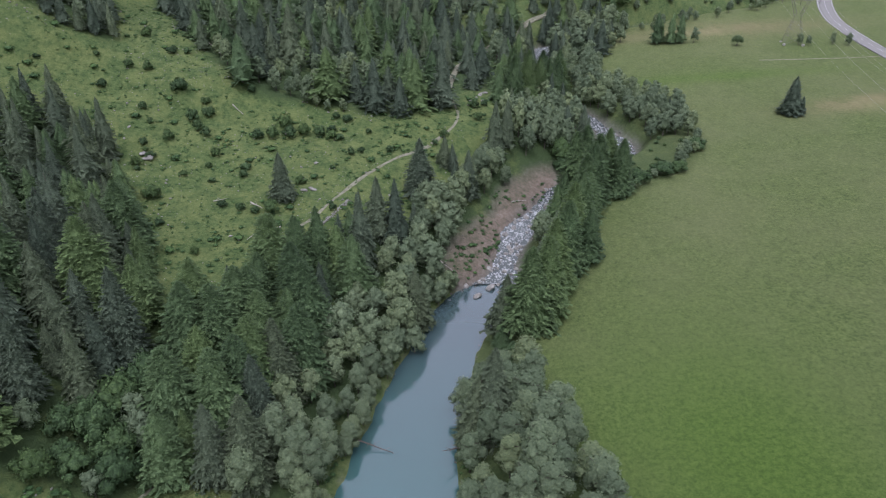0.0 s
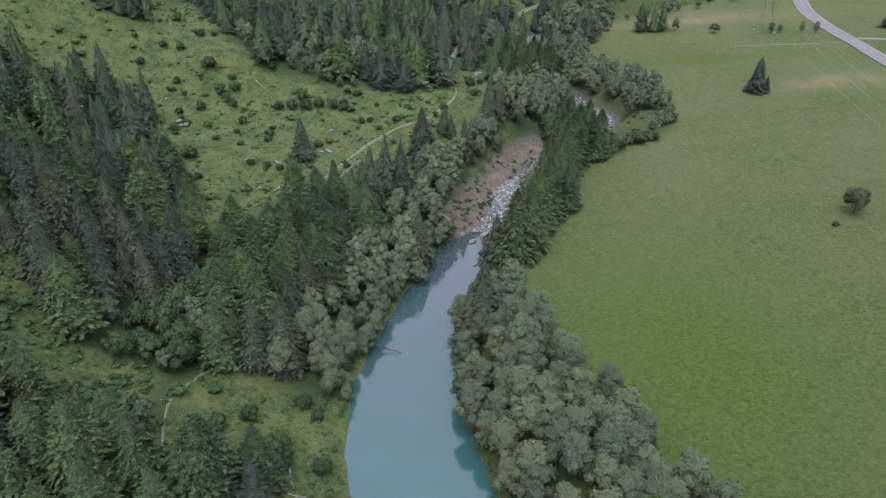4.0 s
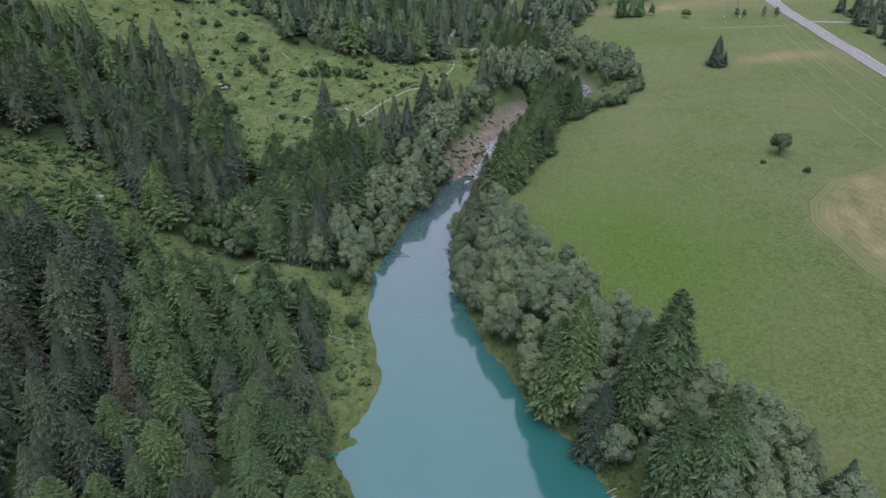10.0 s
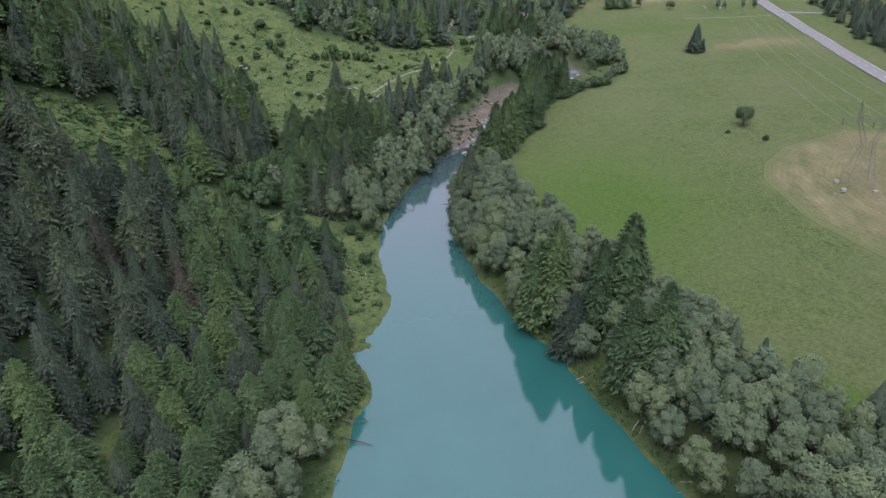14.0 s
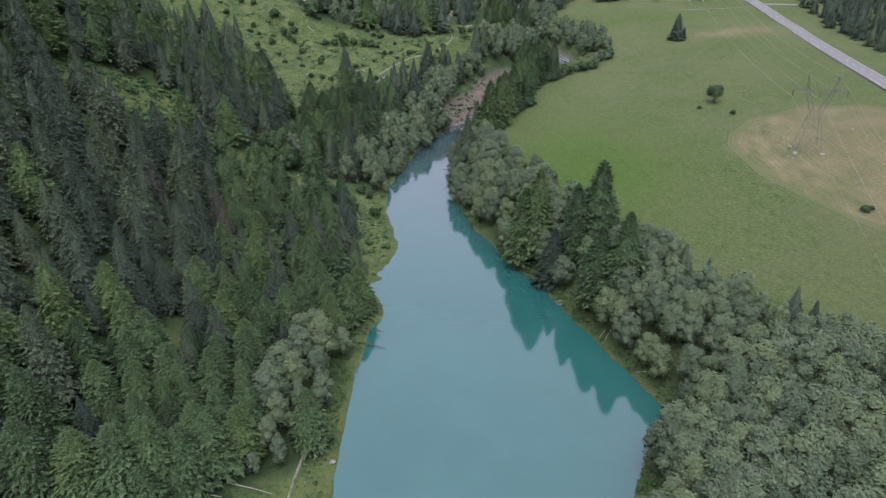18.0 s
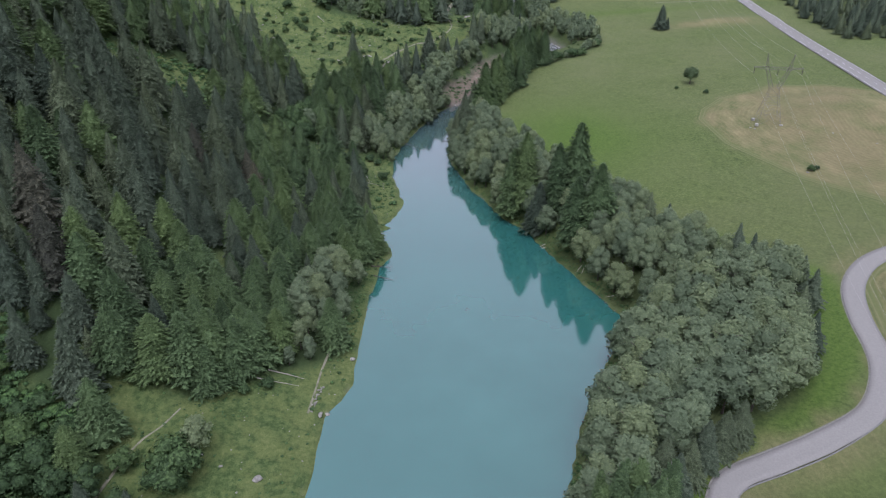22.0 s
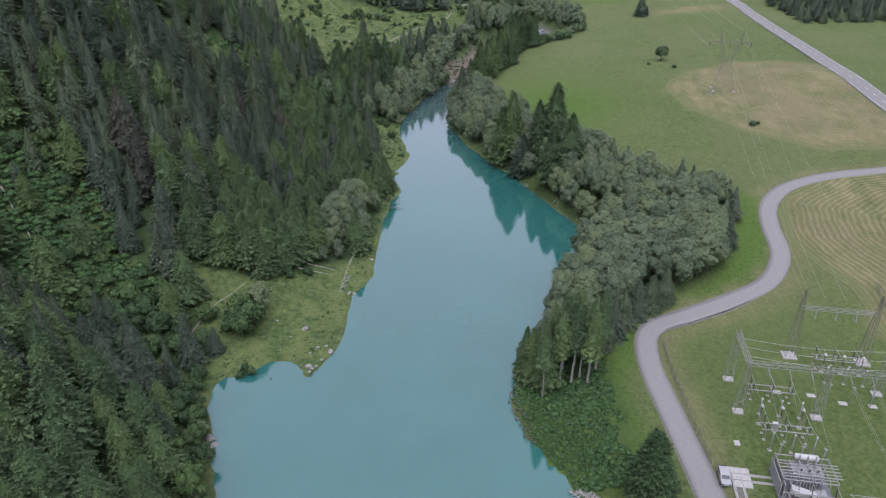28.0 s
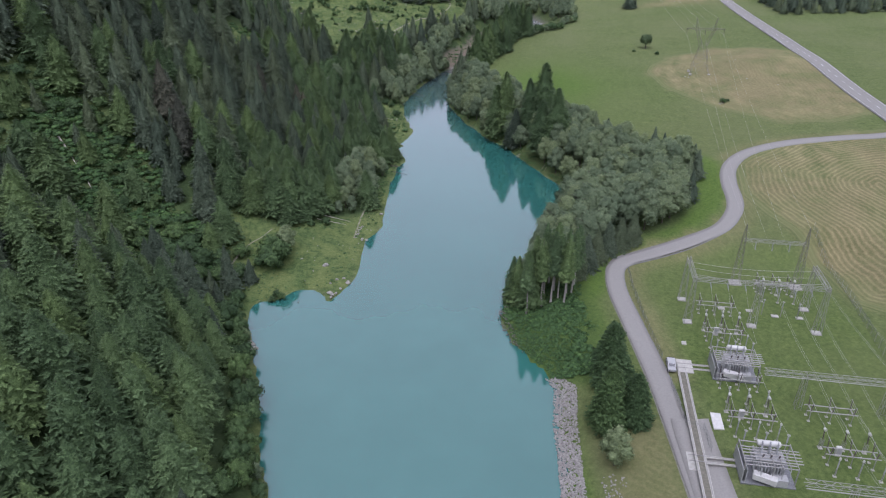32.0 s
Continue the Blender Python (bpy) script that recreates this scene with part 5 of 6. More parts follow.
# side gantries beyond the transformers
for ly in (-28.0, -56.2):
    g2 = in_yard("beam_gantry", "long low lattice beam on slim masts", "gantry", 0, ly, "side gantries of the yard")
    piece("beam", Shape().lattice((9.5, 0, 8.2), (46, 0, 8.2), .8, .8, 30, .05, None, .028), M_STEEL, g2)
    piece("conduit", Shape().tube((9.5, -1.0, 7.9), (46, -1.0, 7.9), .09, 6), M_STEEL, g2)
    for lx in (17.2, 32.5, 45.5):
        piece("mast", Shape().lattice((lx, 0, -.2), (lx, 0, 8), 1.2, 1.2, 6, .05, .7, .03), M_STEEL, g2)


def disconnector(lx, ly, n=3, gap=3.7):
    """A tube frame on legs that carries pairs of leaning dark post insulators."""
    d = in_yard("disconnector", "grey tube frame with leaning dark insulators", "disconnector", lx, ly, "disconnectors of the yard")
    w = gap * (n - 1) + 1.6
    for y in (-.9, .9):
        piece("beam", Shape().tube((-.8, y, 2.5), (w - .8, y, 2.5), .11, 6), M_STEEL, d)
    for k in range(n):
        x = k * gap
        piece("crosspiece", Shape().box((x, 0, 2.5), (.2, 2.0, .16), .02), M_STEEL, d)
        for y in (-.9, .9):
            piece("leg", Shape().tube((x, y, 0), (x, y, 2.45), .075, 5), M_STEEL if y < 0 else M_DARKSTEEL, d)
            piece("foot", Shape().box((x, y, .04), (.5, .5, .2), .03), M_CONCRETE, d, "small concrete foot")
        for y, t in ((-.85, -.35), (.85, .35)):
            piece("insulator", Shape().insulator((x, y, 2.6), (x, y + t, 4.3), .13, 9), M_CERAMIC, d, "dark brown post insulator")
        piece("contact_arm", Shape().tube((x, -1.25, 4.35), (x, 1.25, 4.35), .05, 5).box((x, -1.3, 4.4), (.14, .3, .2), .02).box((x, 1.3, 4.4), (.14, .3, .2), .02), M_STEEL, d)
    return d


def breaker(lx, ly):
    b = in_yard("circuit_breaker", "white-headed breaker on a grey steel stand", "circuit breaker", lx, ly, "circuit breakers of the yard")
    piece("stand", Shape().lattice((0, 0, 0), (0, 0, 2.2), .5, .5, 3, .04), M_STEEL, b)
    piece("foot", Shape().box((0, 0, .05), (.8, .8, .22), .04), M_CONCRETE, b, "small concrete foot")
    piece("insulator", Shape().insulator((0, 0, 2.2), (0, .25, 4.0), .14, 9), M_CERAMIC, b, "dark ribbed insulator")
    piece("head", Shape().lathe((0, -.2, 4.3), (0, .5, 4.3), [(0, .16), (.15, .27), (.85, .27), (1, .16)], 10), M_WHITEBOX, b, "rounded white metal head", True)
    piece("terminal", Shape().tube((0, .6, 4.4), (0, 1.5, 4.7), .05, 5), M_STEEL, b)
    return b


def gauge(lx, ly, h=4.4):
    c = in_yard("current_transformer", "slim grey instrument transformer on a post", "transformer", lx, ly, "instrument transformers of the yard")
    piece("stand", Shape().tube((0, 0, 0), (0, 0, 1.9), .12, 6), M_STEEL, c)
    piece("foot", Shape().box((0, 0, .05), (.6, .6, .22), .03), M_CONCRETE, c, "small concrete foot")
    piece("insulator", Shape().insulator((0, 0, 1.9), (0, 0, h - .5), .14, 10), M_POLYMER, c)
    piece("cap", Shape().lathe((0, 0, h - .5), (0, 0, h), [(0, .14), (.2, .19), (.8, .19), (1, .1)], 9), M_WHITEBOX, c, "pale metal cap", True)
    return c


def cabinet(lx, ly):
    c = in_yard("control_cabinet", "white metal control cabinet on a low plinth", "cabinet", lx, ly, "control cabinets of the yard")
    piece("housing", Shape().box((0, 0, 1.15), (.95, .7, 1.5), .05), M_WHITEBOX, c)
    piece("plinth", Shape().box((0, 0, .2), (1.0, .75, .45), .02), M_CONCRETE, c, "concrete plinth")
    piece("door", Shape().box((0, -.365, 1.15), (.8, .03, 1.3), .01), M_PAINT, c, "grey metal door")


def arrester(lx, ly):
    a = in_yard("surge_arrester", "grey surge arrester on a thin post", "arrester", lx, ly, "surge arresters of the yard")
    piece("post", Shape().tube((0, 0, 0), (0, 0, 2.4), .09, 6), M_STEEL, a)
    piece("insulator", Shape().insulator((0, 0, 2.4), (0, 0, 4.2), .15, 9), M_POLYMER, a)
    piece("ring", Shape().lathe((0, 0, 4.1), (0, 0, 4.2), [(0, .3), (.5, .34), (1, .3)], 10), M_STEEL, a)


def bay(lx, ly, gap=3.65, full=True):
    disconnector(lx, ly, 3, gap)
    for k in range(3):
        breaker(lx + k * gap, ly - 8.2)
        gauge(lx + .7 + k * gap, ly - 5.2, 4.0) if full else None
        gauge(lx + .4 + k * gap, ly - 15.2)
    cabinet(lx + gap - 1.2, ly - 9.6)
    disconnector(lx, ly - 11.6, 3, gap)
    if full:
        for k in range(3):
            arrester(lx + 1.0 + k * gap, ly - 18.0)
    spans = []
    for k in range(3):
        x = lx + k * gap
        spans += [(yw(x, ly + 1.2, 4.5), yw(x, ly - 8.0, 4.7), .35), (yw(x, ly - 8.2, 4.7), yw(x, ly - 12.6, 4.5), .3), (yw(x, ly - 12.6, 4.5), yw(x + .4, ly - 15.2, 4.5), .2)]
        if full:
            spans.append((yw(x + .4, ly - 15.2, 4.5), yw(x + 1, ly - 18, 4.3), .2))
    cable("bay_conductor", spans, "slack bare conductors joining the bay's apparatus", "conductor", .03, "bay conductors")


bay(3.2, 5.2)
bay(3.2, -23.4)
bay(18.3, -30.8, 3.75, False)
disconnector(19.0, 18.0)
for k in range(3):
    breaker(19.9 + k * 3.7, 16.2)
    gauge(19.4 + k * 3.7, 12.5, 4.2)
for lx, ly in ((20.2, 6.4), (24.4, 6.0), (28.0, 5.6)):
    arrester(lx - 2.2, ly)


def power_transformer(lx, ly):
    p = in_yard("power_transformer", "large grey transformer with radiators and oil drum", "transformer", lx, ly, "power transformers")
    piece("basin", Shape().box((3.9, 0, .06), (9.0, 7.0, .36), .06), M_GRATING, p, "dark grated oil basin")
    piece("tank", Shape().box((4.2, .3, 2.0), (4.6, 2.4, 2.9), .15), M_PAINT, p)
    piece("lid", Shape().box((4.2, .3, 3.55), (4.9, 2.7, .18), .04), M_PAINT, p)
    for k in range(9):
        piece("radiator", Shape().box((2.2 + k * .5, -1.75, 2.0), (.12, 1.2, 2.4), .03), M_PAINT, p)
        piece("radiator", Shape().box((2.2 + k * .5, 2.35, 2.0), (.12, 1.2, 2.4), .03), M_PAINT, p)
    piece("oil_drum", Shape().lathe((2.3, 1.9, 4.9), (6.2, 1.9, 4.9), [(0, .35), (.04, .55), (.96, .55), (1, .35)], 12), M_WHITEBOX, p, "pale cylindrical oil conservator", True)
    for x in (2.8, 5.7):
        piece("drum_stand", Shape().tube((x, 1.9, 3.5), (x, 1.9, 4.5), .09, 5), M_STEEL, p)
    for k in range(3):
        piece("bushing", Shape().insulator((2.9 + k * 1.3, .4, 3.6), (2.9 + k * 1.3, 1.2, 5.9), .2, 9), M_POLYMER, p, "tilted grey bushing")
        piece("bushing", Shape().insulator((2.9 + k * 1.3, -.4, 3.6), (2.9 + k * 1.3, -.9, 4.8), .15, 6), M_CERAMIC, p, "dark brown bushing")
    for x in (-.5, .1):
        piece("side_wall", Shape().box((x, 0, 1.6), (.12, 6.4, 2.7), .03), M_PAINT, p, "grey sheet metal side wall")
    for y in (-2.9, -2.1, -1.5, -.8, 0, .8, 1.5, 2.9):
        piece("tube_rail", Shape().tube((-.5, y, 4.05), (9.3 - (abs(y) > 2) * 1.2, y, 4.05), .1, 6), M_STEEL, p)
    for x in (.9, 2.2, 5.6, 6.9):
        piece("cross_tube", Shape().tube((x, -3.1, 4.2), (x, 1.3, 4.2), .06, 5), M_STEEL, p)
        piece("down_pipe", Shape().path([(x, -3.0, 4.2), (x, -3.15, 3.2), (x + .3, -3.2, 1.2)], .07, 5), M_PAINT, p)
    for x in (-.4, 4.3, 8.2):
        for y in (-2.9, 2.9):
            piece("post", Shape().box((x, y, 2.0), (.18, .18, 4.1), .02), M_STEEL, p)
        piece("cross_tube", Shape().tube((x, -3.1, 4.2), (x, 3.1, 4.2), .08, 6), M_STEEL, p)
    piece("duct", Shape().box((3.2, -3.1, 1.5), (3.8, 1.3, 1.1), .08, -.35), M_WHITEBOX, p, "pale slanting sheet metal duct")
    piece("sloped_cover", Shape().box((5.6, -2.7, 1.0), (2.6, 1.6, 1.4), .1), M_PAINT, p)


power_transformer(2.9, -18.2)
power_transformer(2.9, -46.9)

# concrete, rails, plate
for lx, ly, w, d in ((-2.9, -17.9, 3.3, 4.6), (-3.6, -45.6, 4.4, 4.6), (1.0, -34.8, 1.9, 4.6), (-1.9, -9.2, 1.0, 1.3)):
    q = in_yard("concrete_pad", "flat pale concrete slab in the grass" if lx != 1.0 else "white concrete cable cover in the grass", "concrete slab", lx, ly, "concrete slabs")
    piece("slab", Shape().box((0, 0, .06), (w, d, .3), .03), M_CONCRETE if lx != 1.0 else M_WHITEBOX, q)
for lx in (6.0, 12.5, 18.0, 23.5):
    q = in_yard("concrete_pad", "small concrete cable cover in the grass", "concrete slab", lx + 3, 7.5 - (lx > 15) * 1.5, "concrete slabs")
    piece("slab", Shape().box((0, 0, .03), (1.6, 1.1, .26), .02), M_CONCRETE, q)
track = in_yard("rail_track", "steel rails on pale concrete beams for moving transformers", "rail track", 0, 0)
for lx in (-4.35, -2.85):
    piece("rail_bed", Shape().box((lx, -38, .02), (.44, 41, .22), .02), M_CONCRETE, track, "pale concrete beam")
    piece("rail", Shape().box((lx, -38, .18), (.09, 41, .14), .01), M_STEEL, track)
piece("ballast", Shape().box((-3.6, -38, -.02), (1.06, 41, .16), .01), plain("rail_ballast", (.09, .085, .06), (.19, .18, .14), 2.0), track, "brown gravel between the beams")
for ly in (-17.1, -18.6, -44.9, -46.4):
    piece("cross_beam", Shape().box((-.2, ly, .03), (5.6, .5, .24), .02), M_CONCRETE, track, "pale concrete beam")
    piece("rail", Shape().box((-1.6, ly, .19), (8.4, .09, .12), .01), M_STEEL, track)

# parked car
car = in_yard("parked_car", "small silver-white estate car with dark windows", "car", -5.75, -18.3)
cs = Shape()
prof = [(-2.1, .45), (-2.1, .95), (-1.0, 1.02), (-.45, 1.5), (1.6, 1.55), (2.05, 1.05), (2.1, .45)]
n = len(prof)
cs.add([(-.84, y, z) for y, z in prof] + [(.84, y, z) for y, z in prof], [(i, (i + 1) % n, (i + 1) % n + n, i + n) for i in range(n)] + [tuple(range(n)), tuple(range(2 * n - 1, n - 1, -1))])
car_body = piece("body", cs, M_PAINT, car)
mod = car_body.modifiers.new("edge", "BEVEL")
mod.width, mod.segments = .07, 2
piece("windscreen", Shape().add([(-.7, -.98, 1.06), (.7, -.98, 1.06), (.62, -.5, 1.48), (-.62, -.5, 1.48)], [(0, 1, 2, 3)]).add([(-.7, -1.0, 1.07), (.7, -1.0, 1.07), (.62, -.52, 1.5), (-.62, -.52, 1.5)], [(0, 1, 2, 3)]), M_GLASS_DARK, car, "dark windscreen")
for sx in (-1, 1):
    piece("side_window", Shape().box((sx * .845, .45, 1.25), (.03, 2.0, .36), .01), M_GLASS_DARK, car, "dark side window")
    for y in (-1.35, 1.35):
        piece("wheel", Shape().lathe((sx * .72, y, .32), (sx * .9, y, .32), [(0, .3), (.1, .32), (.9, .32), (1, .2)], 12), M_RUBBER, car, "black tyre", True)
    piece("headlight", Shape().box((sx * .6, -2.1, .8), (.3, .06, .16), .02), M_GLASS_DARK, car)
piece("rear_window", Shape().box((0, 1.86, 1.3), (1.2, .08, .34), .02), M_GLASS_DARK, car, "dark rear window")


def fence(name, pts, label, high=1.9, gap=2.6):
    f = tagged(new(name), label, "fence", "fences round the yard")
    p = [Vector((x, y, 0)) for x, y in pts]
    for a, b in zip(p, p[1:]):
        k = max(1, round((b - a).length / gap))
        for i in range(k + (b is p[-1])):
            q = a.lerp(b, i / k)
            z = ground(q.x, q.y)
            piece("post", Shape().tube((q.x, q.y, z - .2), (q.x, q.y, z + high), .04, 5), M_STEEL, f)
        za, zb = ground(a.x, a.y), ground(b.x, b.y)
        for h in np.linspace(.12, high - .05, 5):
            piece("rail", Shape().tube((a.x, a.y, za + h), (b.x, b.y, zb + h), .018, 3), M_FENCE, f)
        s = Shape()
        d = (b - a)
        for i in range(int(d.length / .5)):
            q = a.lerp(b, i * .5 / d.length)
            z = za + (zb - za) * i * .5 / d.length
            s.tube((q.x, q.y, z + .1), (q.x, q.y, z + high), .012, 3)
        piece("mesh", s, M_FENCE, f)


fence("wire_fence", [(48.2, -94.5), (47.2, -104), (46.6, -118), (46.4, -132)], "thin grey wire fence along the access road")
fence("wire_fence", [(45.9, -140), (45.0, -153), (47.8, -154.2), (47.2, -160)], "thin grey wire fence along the access road")
fence("wire_fence", [(104, -80), (102.5, -93), (100.5, -108), (95, -132), (88, -158)], "dark green wire fence behind the yard", 2.4)


# ---- pylons and overhead lines ----
def pylon(x, y, turn):
    p = thing("pylon", "tall grey lattice transmission pylon with a forked head", "pylon", "pylons of the valley line", (x, y), turn)
    w0, w1, z1 = 4.3, 1.5, 13.5
    for sx in (-1, 1):
        for sy in (-1, 1):
            piece("leg", Shape().tube((sx * w0, sy * w0 * .8, -.3), (sx * w1, sy * w1 * .7, z1), .06, 4, .05), M_DARKSTEEL, p)
            piece("footing", Shape().box((sx * w0, sy * w0 * .8, .2), (1.1, 1.1, .9), .1), M_CONCRETE, p, "pale concrete footing")

    def at(u, sx, sy):
        k = u
        return (sx * (w0 + (w1 - w0) * k), sy * (w0 + (w1 - w0) * k) * (.8 - .1 * k), z1 * k)

    lev = [0, .3, .55, .78, 1]
    for i in range(4):
        for (a, b) in (((-1, -1), (1, -1)), ((1, -1), (1, 1)), ((1, 1), (-1, 1)), ((-1, 1), (-1, -1))):
            s = Shape().tube(at(lev[i], *a), at(lev[i + 1], *b), .035, 3).tube(at(lev[i], *b), at(lev[i + 1], *a), .035, 3).tube(at(lev[i + 1], *a), at(lev[i + 1], *b), .035, 3)
            piece("bracing", s, M_DARKSTEEL, p)
    for sx in (-1, 1):
        piece("fork", Shape().lattice((sx * 1.2, 0, z1), (sx * 3.9, 0, 20.5), 1.3, 1.3, 6, .055, 1.0, .03), M_DARKSTEEL, p)
        piece("horn", Shape().lattice((sx * 3.9, 0, 20.5), (sx * 4.6, 0, 25.8), 1.0, 1.0, 4, .05, .15, .03), M_DARKSTEEL, p)
        piece("arm", Shape().lattice((sx * 3.9, 0, 20.6), (sx * 8.6, 0, 20.9), 1.0, .9, 5, .045, .2, .03), M_DARKSTEEL, p)
        piece("insulator", Shape().insulator((sx * 8.3, 0, 20.7), (sx * 8.3, 0, 18.6), .17, 9), M_CERAMIC, p, "dark hanging insulator")
    piece("bridge", Shape().lattice((-3.9, 0, 20.6), (3.9, 0, 20.6), 1.0, .9, 8, .045, None, .03), M_DARKSTEEL, p)
    piece("insulator", Shape().insulator((0, 0, 20.2), (0, 0, 18.1), .17, 9), M_CERAMIC, p, "dark hanging insulator")
    a = radians(turn)
    z = ground(x, y)
    return [(x + lx * math.cos(a), y + lx * math.sin(a), z + h) for lx, h in ((-8.3, 18.5), (0, 18), (8.3, 18.5), (-4.6, 25.8), (4.6, 25.8))]


near = pylon(124.5, 78.5, -12)
far = pylon(174, 342, -12)
further = [(x + 60, y + 330, z + 30) for x, y, z in far]
ends = [yw(17.6, 21, 10.2), yw(21.6, 21, 10.2), yw(25.6, 21, 10.2), yw(14.6, 21, 17), yw(29.4, 21, 17)]
cable("overhead_line", [(a, b, 3.0) for a, b in zip(ends, near)], "bare wires from the pylon down to the portal", "power line", .017, "spans of the line")
cable("overhead_line", [(a, b, 7.0) for a, b in zip(near, far)], "long bare wires between two pylons", "power line", .022, "spans of the line")
cable("overhead_line", [(a, b, 9.0) for a, b in zip(far, further)], "long bare wires running up the valley", "power line", .03, "spans of the line")
# conductors from the gantry over the yard
sp = []
for lx in (17.2, 17.6, 21.0, 21.4, 24.7, 25.1):
    sp.append((yw(lx, -2.2, 10.9), yw(lx + 1.5, -28, 8.3), 1.0))
    sp.append((yw(lx + 1.5, -28, 8.3), yw(lx + 3, -56, 8.3), 1.0))
for lx in (30.0, 30.4, 34.0, 34.4):
    sp.append((yw(lx - 2, 10, 11.8), yw(lx + 4, -28, 8.3), 1.2))
for lx in (3.3, 7.0, 10.8):
    sp.append((yw(lx, -2.2, 10.9), yw(lx + .4, -15.5, 5.9), .8))
cable("yard_conductor", sp, "pairs of bare conductors strung over the grass", "conductor", .022)

# ---- tracks and road paint ----
ribbon("meadow_track", MEADOW_TRACK, 1.0, .04, M_TRACK, "rough grassy gravel track across the meadow", 5, .35, .1, 1.2, False)
ribbon("forest_road", [(5.5, 262), (6.2, 272), (8, 284), (12.5, 303), (20, 325), (28, 345), (40, 364), (48, 379), (61, 392), (68, 400), (78, 440)], 2.4, .3, M_TRACK, "pale gravel road climbing through the trees", 4, .1, .3, 1.5)
ribbon("shore_track", SHORE_TRACK, .55, .04, M_TRACK, "narrow sandy footpath through the shore meadow", 4, .4, .08, 1.0, False)
ribbon("footpath", HEAD_PATH, .4, .05, M_TRACK, "thin trodden footpath on the headland", 3, .4, .08, .8, False)
ribbon("shore_footpath", [(-25, -38), (-26, -44), (-27, -52), (-27.5, -60), (-28, -66)], .45, .05, M_TRACK, "thin trodden footpath on the headland", 3, .4, .08, .8, False)
ribbon("side_lane", [(203, 320), (216, 319), (236, 316), (262, 318)], 3.0, .2, M_ASPHALT, "short side lane leaving the highway", 3)
ribbon("field_lane", [(150, 321), (165, 319), (182, 317.5), (203, 315)], .9, .06, M_TRACK, "faint pale lane through the field", 3, .3, .08, 1.5, False)


def painted_line(pts, off, wide, dash=None, name="edge_line"):
    """A line of road paint laid along the highway."""
    c = curve_points(pts, 1.5)
    d = np.gradient(c, axis=0)
    d /= np.linalg.norm(d, axis=1)[:, None]
    side = np.stack([d[:, 1], -d[:, 0]], -1)
    hz = height(c[:, 0], c[:, 1])
    hz = np.convolve(np.pad(hz, 4, mode="edge"), np.ones(9) / 9, "valid")
    z = np.array([max(hz[i], max(ground(*(c[i] + side[i] * o)) for o in (-4.2, -2.1, 0, 2.1, 4.2))) for i in range(len(c))]) + .175
    v, f, n = [], [], 0
    run = 0.0
    for i in range(1, len(c)):
        run += np.linalg.norm(c[i] - c[i - 1])
        if dash and run % dash > dash * .4:
            continue
        for q, o in ((i - 1, -1), (i - 1, 1), (i, 1), (i, -1)):
            p = c[q] + side[q] * (off + o * wide / 2)
            v.append((p[0], p[1], z[q]))
        f.append((n, n + 1, n + 2, n + 3))
        n += 4
    me = mesh_of(name, v, f)
    me.materials.append(M_MARK)
    return tagged(new(name, me), "white painted highway line", "road marking", kind="structure")


def beside(pts, off):
    """A line shifted sideways."""
    c = curve_points(pts, 3.0)
    d = np.gradient(c, axis=0)
    d /= np.linalg.norm(d, axis=1)[:, None]
    return [tuple(p) for p in c + np.stack([d[:, 1], -d[:, 0]], -1) * off]


ribbon("kerb", [p for p in beside(ACCESS, -2.38) if p[1] > -148], .2, .14, plain("kerb_stone", (.15, .15, .145), (.25, .25, .24), 2.0), "low grey kerb along the access road", 2)
ribbon("shoulder", beside(ACCESS, 2.45), .3, .05, plain("shoulder_gravel", (.14, .14, .11), (.24, .235, .2), 1.5), "narrow gravel shoulder along the access road", 2, .3, .1, 1.5, False)
painted_line(HIGHWAY, -3.7, .16)
painted_line(HIGHWAY, 3.7, .16)
painted_line(HIGHWAY, 0, .2, 9.0, "centre_line")

# ---- stones ----
boulder(-84, 78, 3.8, "flat weathered grey boulder in the hill pasture", "boulders", .55)
for x, y, s in [(-83, 190, 4.6), (-85, 192, 2.6), (-43, 89.5, 3.0), (-35, 182, 2.6), (-37, 181, 2.0), (-45, 158, 1.4), (-52, 157, 1.3), (-36, 197, 1.6), (-48, 213, 1.8), (-68, 248, 5), (-71, 251, 4), (-92, 202, 1.5), (-92, 197, 1.3)]:
    boulder(x, y, s)
for x, y, s in [(-34, -84, 2.2), (-30, -91, 1.4), (-28.3, -90, 1.3), (-27, -91.5, 1.7), (-30.4, -98.2, 1.5), (-31.2, -97.4, 1.7), (-29.6, -97.0, 1.2), (-30.6, -99.2, 1.0), (-28.6, -94.6, 1.1), (-25.5, -66, 1.6), (-24.4, -65, 1.9), (-21, -47, 1.6), (-45, -80, 1.4), (-58, -82, 1.1), (-65, -73, 1.0), (-31.5, -93, .9), (-41, -82, 1.0), (-37, -87, .6)]:
    boulder(x, y, s, "pale grey boulder on the grassy headland", "headland boulders")
for x, y, s in [(-47, -119.5, 3.4), (-45.8, -121, 2.6), (-46.8, -122.5, 2.2)]:
    boulder(x, y, s, "large grey shore boulder at the waterline", "shore boulders")
for x, y, s in [(13, 249, 1.8), (17, 258, 3.4), (17.5, 251, 2.2), (21, 256, 2.4), (12, 245, 1.6), (19, 261, 2.4), (15.5, 254, 1.4), (14, 238, 1.4)]:
    boulder(x, y, s, "pale block of a tumbled stone ruin", "ruin blocks")
